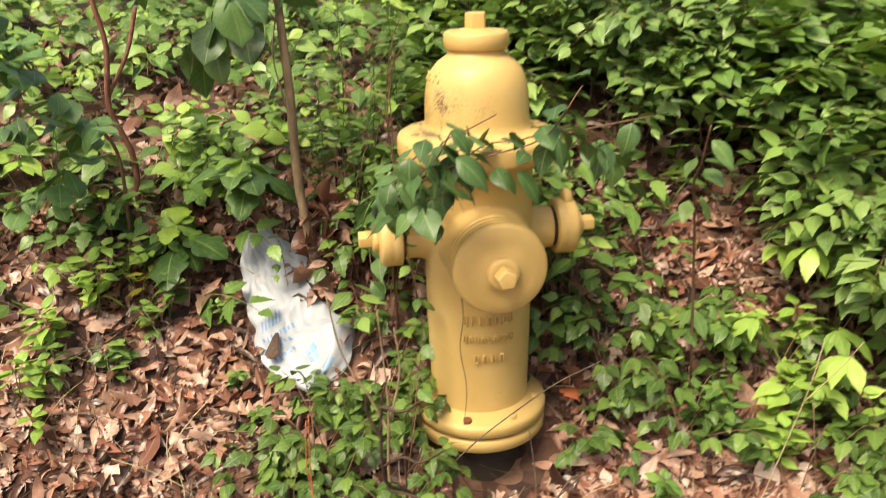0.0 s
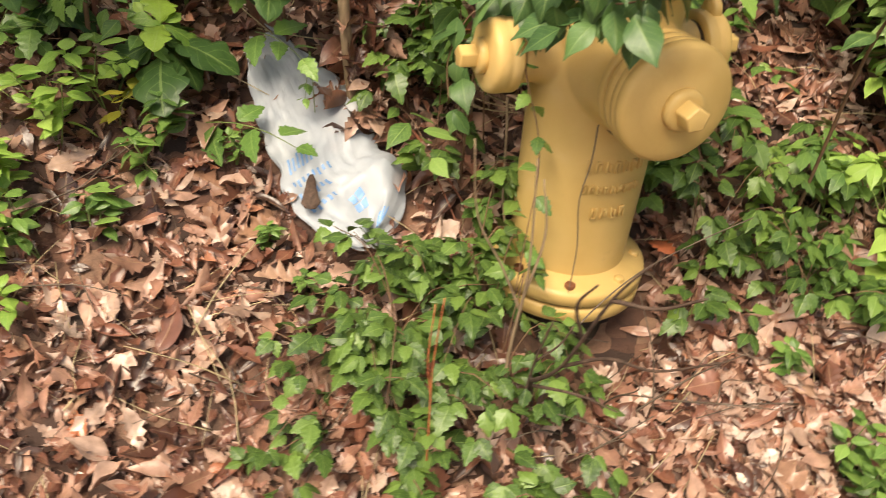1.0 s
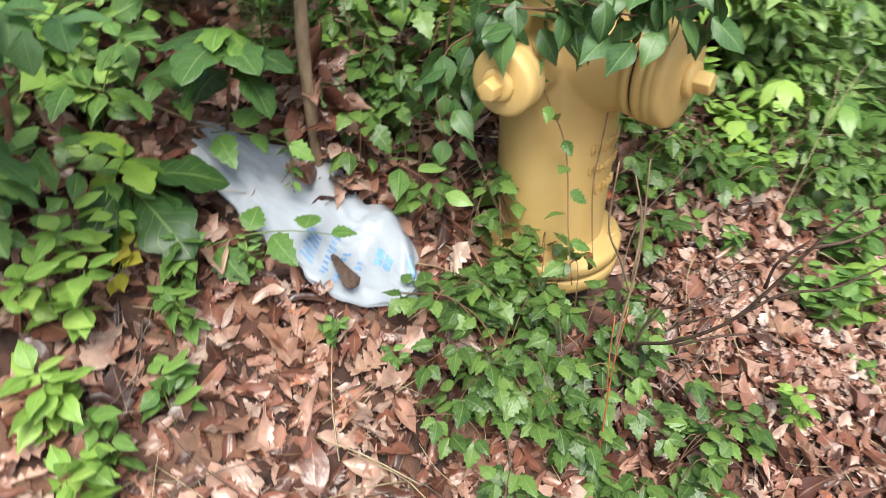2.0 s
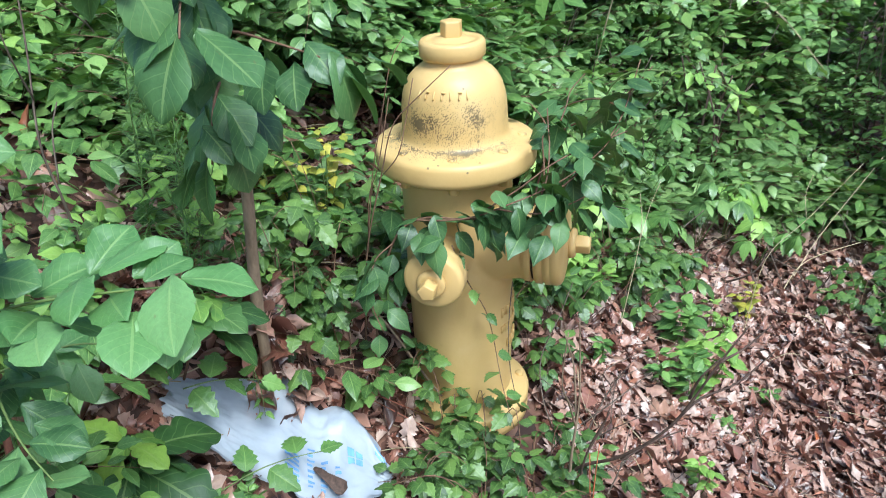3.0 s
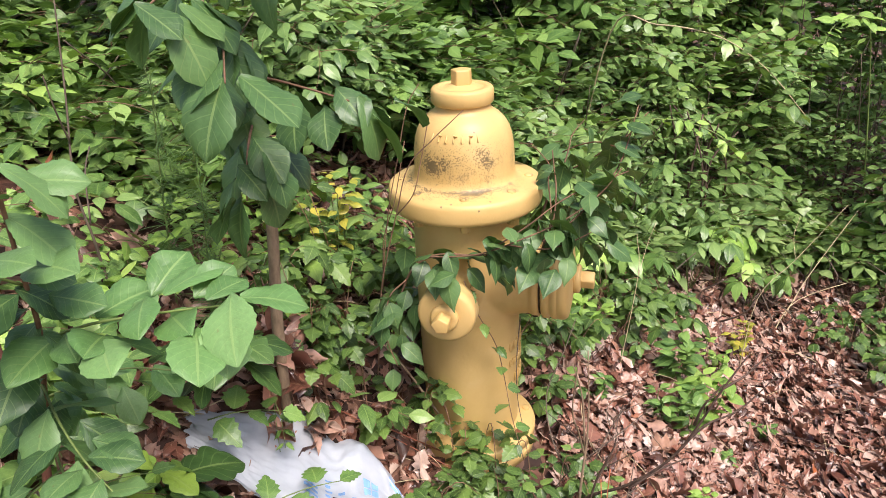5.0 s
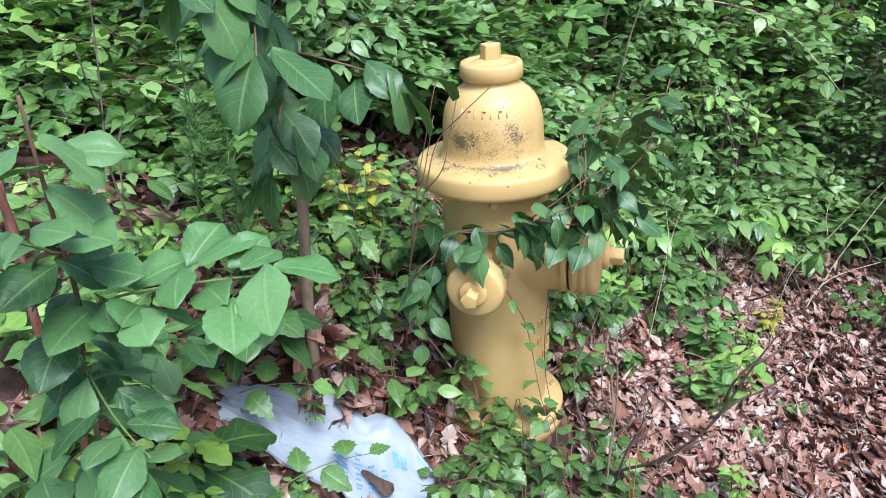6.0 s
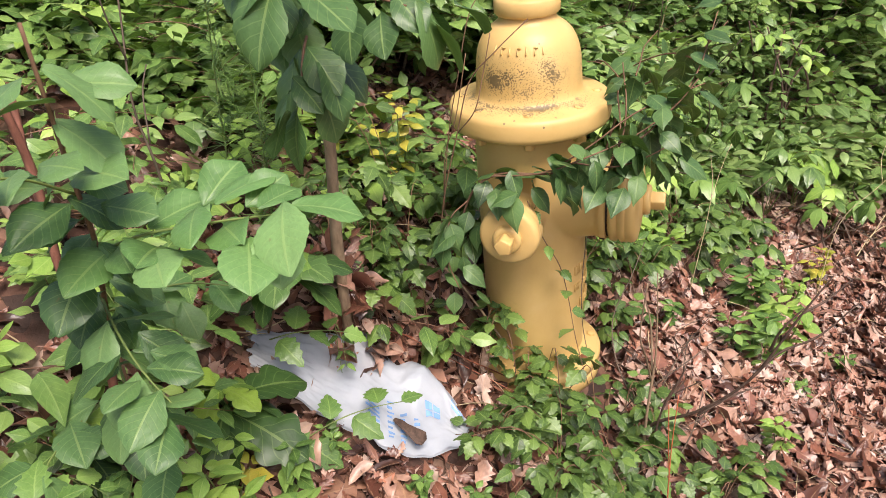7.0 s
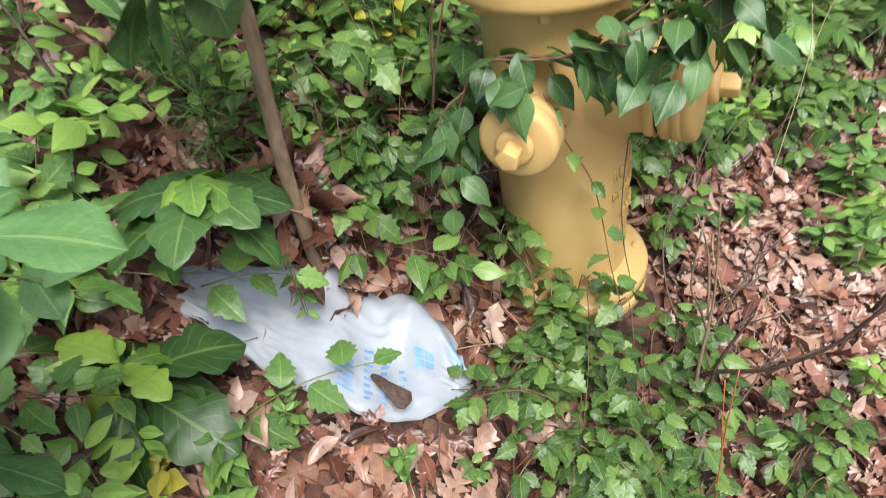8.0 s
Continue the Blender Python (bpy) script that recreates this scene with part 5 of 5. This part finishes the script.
BLADE_FINGER = [leaf(1.0, (0.015, 0.09, 0.15, 0.21, 0.25, 0.255, 0.22, 0.17, 0.09, 0.005), fold=rnd(0.0, 0.25), droop=rnd(0.25, 0.55), teeth=0.06, wave=0.02, stalk=0.06) for _ in range(5)]
for at, height, count, size, mat in (
        ((1.12, -0.45), 0.22, 6, 0.085, VINE_GREEN), ((1.42, -0.78), 0.2, 6, 0.085, VINE_GREEN), ((0.9, -0.42), 0.16, 5, 0.075, BRAMBLE), ((1.0, -0.28), 0.25, 7, 0.08, VINE_GREEN), ((1.56, -0.66), 0.28, 7, 0.09, LIME),
        ((0.74, -0.08), 0.2, 6, 0.085, LIME), ((0.9, 0.06), 0.28, 7, 0.09, LIME), ((1.22, -0.3), 0.4, 7, 0.08, VINE_GREEN), ((1.35, -0.55), 0.36, 7, 0.085, HEDGE), ((0.6, 0.08), 0.16, 4, 0.07, VINE_GREEN)):
    build_creeper(at, height, count, size, mat)


def build_bough():
    """Low boughs of the hedge that shade the hollow beside the hydrant."""
    blades = [mixed_sprig(BLADE_OVATE, rnd(0.14, 0.24), 8, 0.06, rise=24, sag=0.35) for _ in range(6)]
    for cx, cy, wx, wy in ((0.72, 0.6, 0.28, 0.13), (1.02, 0.42, 0.16, 0.24), (1.08, 0.1, 0.12, 0.2)):
        base = on_ground(cx + 0.12, cy + 0.12)
        root, back_m = plant("hedge_bough", "leafy bough leaning out of the hedge over dead leaves", "branch", base, "boughs of the hedge")
        spots = {i: [] for i in range(6)}
        for _ in range(110):
            x, y = cx + rnd(-wx, wx), cy + rnd(-wy, wy)
            m = Matrix.Translation(on_ground(x, y, rnd(0.24, 0.48))) @ pose(0, 0, 0, 0, 0, rnd(60, 240)) @ pose(0, 0, 0, rnd(-30, 20), rnd(-25, 25), 0)
            spots[random.randrange(6)].append(back_m @ m @ Matrix.Scale(rnd(0.75, 1.15), 4))
        for _ in range(5):
            tip = on_ground(cx + rnd(-wx, wx), cy + rnd(-wy, wy), 0.36)
            stemwork("stem", [tube([base, (base + tip) / 2 + Vector((0, 0, 0.12)), tip], 0.004, 0.0015, 5, 0, 4)], back_m, TWIG, root)
        tagged(strewn("foliage", [(b, spots[i]) for i, b in enumerate(blades)], [HEDGE, STEM], root), kind="stuff")


build_bough()


def build_leaf_heap():
    """Dead leaves caught round the sapling's foot."""
    shapes = [dead_blade(rnd(0.05, 0.085), random.choice(["oak", "lobed", "oval"])) for _ in range(10)]
    spots = {i: [] for i in range(10)}
    for _ in range(150):
        a, r, t = rnd(0, 6.283), rnd(0.0, 1.0) ** 0.5, rnd(0.0, 1.0)
        reach = 0.085 * (1.05 - t)
        x, y = -0.315 + math.cos(a) * r * reach, 0.312 + math.sin(a) * r * reach
        m = Matrix.Translation((x, y, gz(x, y) + 0.01 + 0.14 * t)) @ pose(0, 0, 0, rnd(-60, 60), rnd(-60, 60), rnd(0, 360))
        spots[random.randrange(10)].append(m)
    ob = strewn("leaf_heap", [(b, spots[i]) for i, b in enumerate(shapes)], [DEAD])
    tagged(ob, "small heap of brown dead leaves round the sapling's foot", "leaf litter", kind="stuff")


build_leaf_heap()
build_bramble((-0.285, 0.345), 0.07, 3, 0.036, None, 4, 0.16, 20)
build_bramble((-0.25, 0.28), 0.1, 4, 0.042, None, 4, 0.2, 0)
build_bramble((-0.34, 0.02), 0.16, 6, 0.038, None, 6, 0.12, -80)
build_bramble((-0.43, -0.10), 0.2, 7, 0.038, None, 6, 0.12, -80)
build_bramble((-0.36, -0.14), 0.2, 6, 0.04, None, 6, 0.14)
build_bramble((-0.3, -0.42), 0.22, 6, 0.042, None, 6, 0.12)
build_bramble((-0.48, -0.24), 0.16, 5, 0.036, None, 5, 0.1)


def build_bag_sprig():
    base = Vector((-0.415, 0.285, gz(-0.415, 0.285)))
    root, back_m = plant("bramble", "small trailing vine with paired toothed leaves hanging over the plastic bag", "vine", base, "trailing vines")
    line = [base, (-0.425, 0.275, 0.27), (-0.432, 0.262, 0.245), (-0.437, 0.258, 0.215), (-0.44, 0.257, 0.185)]
    stemwork("stem", [tube(line, 0.001, 0.0006, 4, 0, 5)], back_m, GREEN_STEM, root)
    picks = []
    for p, s in (((-0.43, 0.266, 0.25), 0.028), ((-0.436, 0.259, 0.222), 0.024), ((-0.44, 0.257, 0.195), 0.02)):
        for turn in (-75, 75):
            picks.append((random.choice(BLADE_TOOTH), leaf_pose(p, 110 + turn, rnd(-35, -10), rnd(-15, 15), s)))
    leafage("leaves", picks, back_m, VINE_GREEN, root)


build_bag_sprig()


def build_dead_leaf(at, size, heading, kind, mat, lift=0.014):
    kind = "lobed" if kind == "oval" else kind
    size *= 0.8
    shape = dead_blade(size, kind)
    m = pose(0, 0, 0, 24 + rnd(-14, 14), rnd(-14, 14), 0) @ pose(0, 0, 0, 0, 0, heading) @ Matrix.Translation((0, -size / 2, 0))
    ob = strewn("dead_leaf", [(shape, [m])], [mat])
    ob.location = on_ground(at[0], at[1], lift)
    thick = ob.modifiers.new("thick", "SOLIDIFY")
    thick.thickness = 0.0006
    tagged(ob, "large curled tan dead oak leaf on the litter" if kind in ("oak", "lobed") else "curled brown dead leaf on the litter", "dead leaf", "large dead leaves")


for at, size, heading, kind in (
        ((-0.62, 0.20), 0.16, 60, "oak"), ((-0.78, 0.06), 0.11, 20, "lobed"), ((-0.58, 0.10), 0.12, 200, "oak"), ((-0.70, -0.12), 0.14, 130, "oak"), ((-0.62, 0.12), 0.15, 10, "oval"),
        ((-0.55, 0.12), 0.13, 300, "lobed"), ((-0.52, 0.02), 0.12, 80, "oak"), ((-0.55, -0.30), 0.13, 40, "lobed"), ((-0.68, -0.32), 0.14, 260, "oak"), ((-0.85, -0.10), 0.13, 330, "oval"),
        ((-0.60, 0.28), 0.14, 150, "oval"), ((-0.68, 0.30), 0.13, 210, "lobed"), ((-0.12, -0.45), 0.1, 10, "oak"), ((0.10, -0.35), 0.12, 70, "oak"), ((0.23, -0.46), 0.17, 25, "oval"),
        ((0.26, -0.40), 0.12, 60, "lobed"), ((0.34, -0.30), 0.11, 190, "oak"), ((0.42, -0.68), 0.12, 100, "lobed"), ((0.62, -0.68), 0.11, 310, "oval"), ((0.80, -0.80), 0.12, 40, "oak"),
        ((1.00, -0.85), 0.12, 170, "oak"), ((0.15, -0.75), 0.12, 250, "oak"), ((-0.05, -0.60), 0.11, 20, "lobed"), ((1.2, -1.0), 0.13, 80, "oval"), ((0.72, 0.40), 0.13, 45, "oak"),
        ((0.85, 0.28), 0.12, 200, "lobed"), ((-0.95, 0.25), 0.12, 300, "oak"), ((-0.90, 0.5), 0.12, 20, "lobed"), ((0.6, 0.35), 0.12, 310, "oval")):
    build_dead_leaf(at, size, heading, kind, DEAD_PALE)
build_dead_leaf((0.21, -0.02), 0.09, 20, "oval", RED_STEM, 0.06)
build_dead_leaf((-0.74, 0.03), 0.07, 120, "oval", dead_leaf_material("orange_dead_leaf", [(0.0, (0.5, 0.17, 0.04)), (1.0, (0.6, 0.24, 0.07))]))


def build_straws():
    """Dry grass and twig bits strewn over the litter."""
    bits = [tube([(0, 0, 0), (rnd(-0.008, 0.008), 0.05, rnd(0, 0.012)), (rnd(-0.012, 0.012), 0.1, 0.0)], 0.0009, 0.0005, 3, n % 2, 3) for n in range(8)]
    spots = {i: [] for i in range(8)}
    for _ in range(900):
        x, y = rnd(-1.2, 1.9), rnd(-1.3, 0.6)
        if under_bag(x, y) or math.hypot(x + 0.42, y - 0.24) < 0.2:
            continue
        spots[random.randrange(8)].append(Matrix.Translation(on_ground(x, y, rnd(0.012, 0.03))) @ pose(0, 0, 0, 24 + rnd(-12, 12), 0, 0) @ pose(0, 0, 0, rnd(-10, 14), 0, rnd(0, 360)) @ Matrix.Scale(rnd(0.6, 2.2), 4))
    ob = strewn("dry_straws", [(s, spots[i]) for i, s in enumerate(bits)], [STRAW, TWIG])
    tagged(ob, "dry pale straws and thin twigs over the litter", "dry grass", kind="stuff")


build_straws()
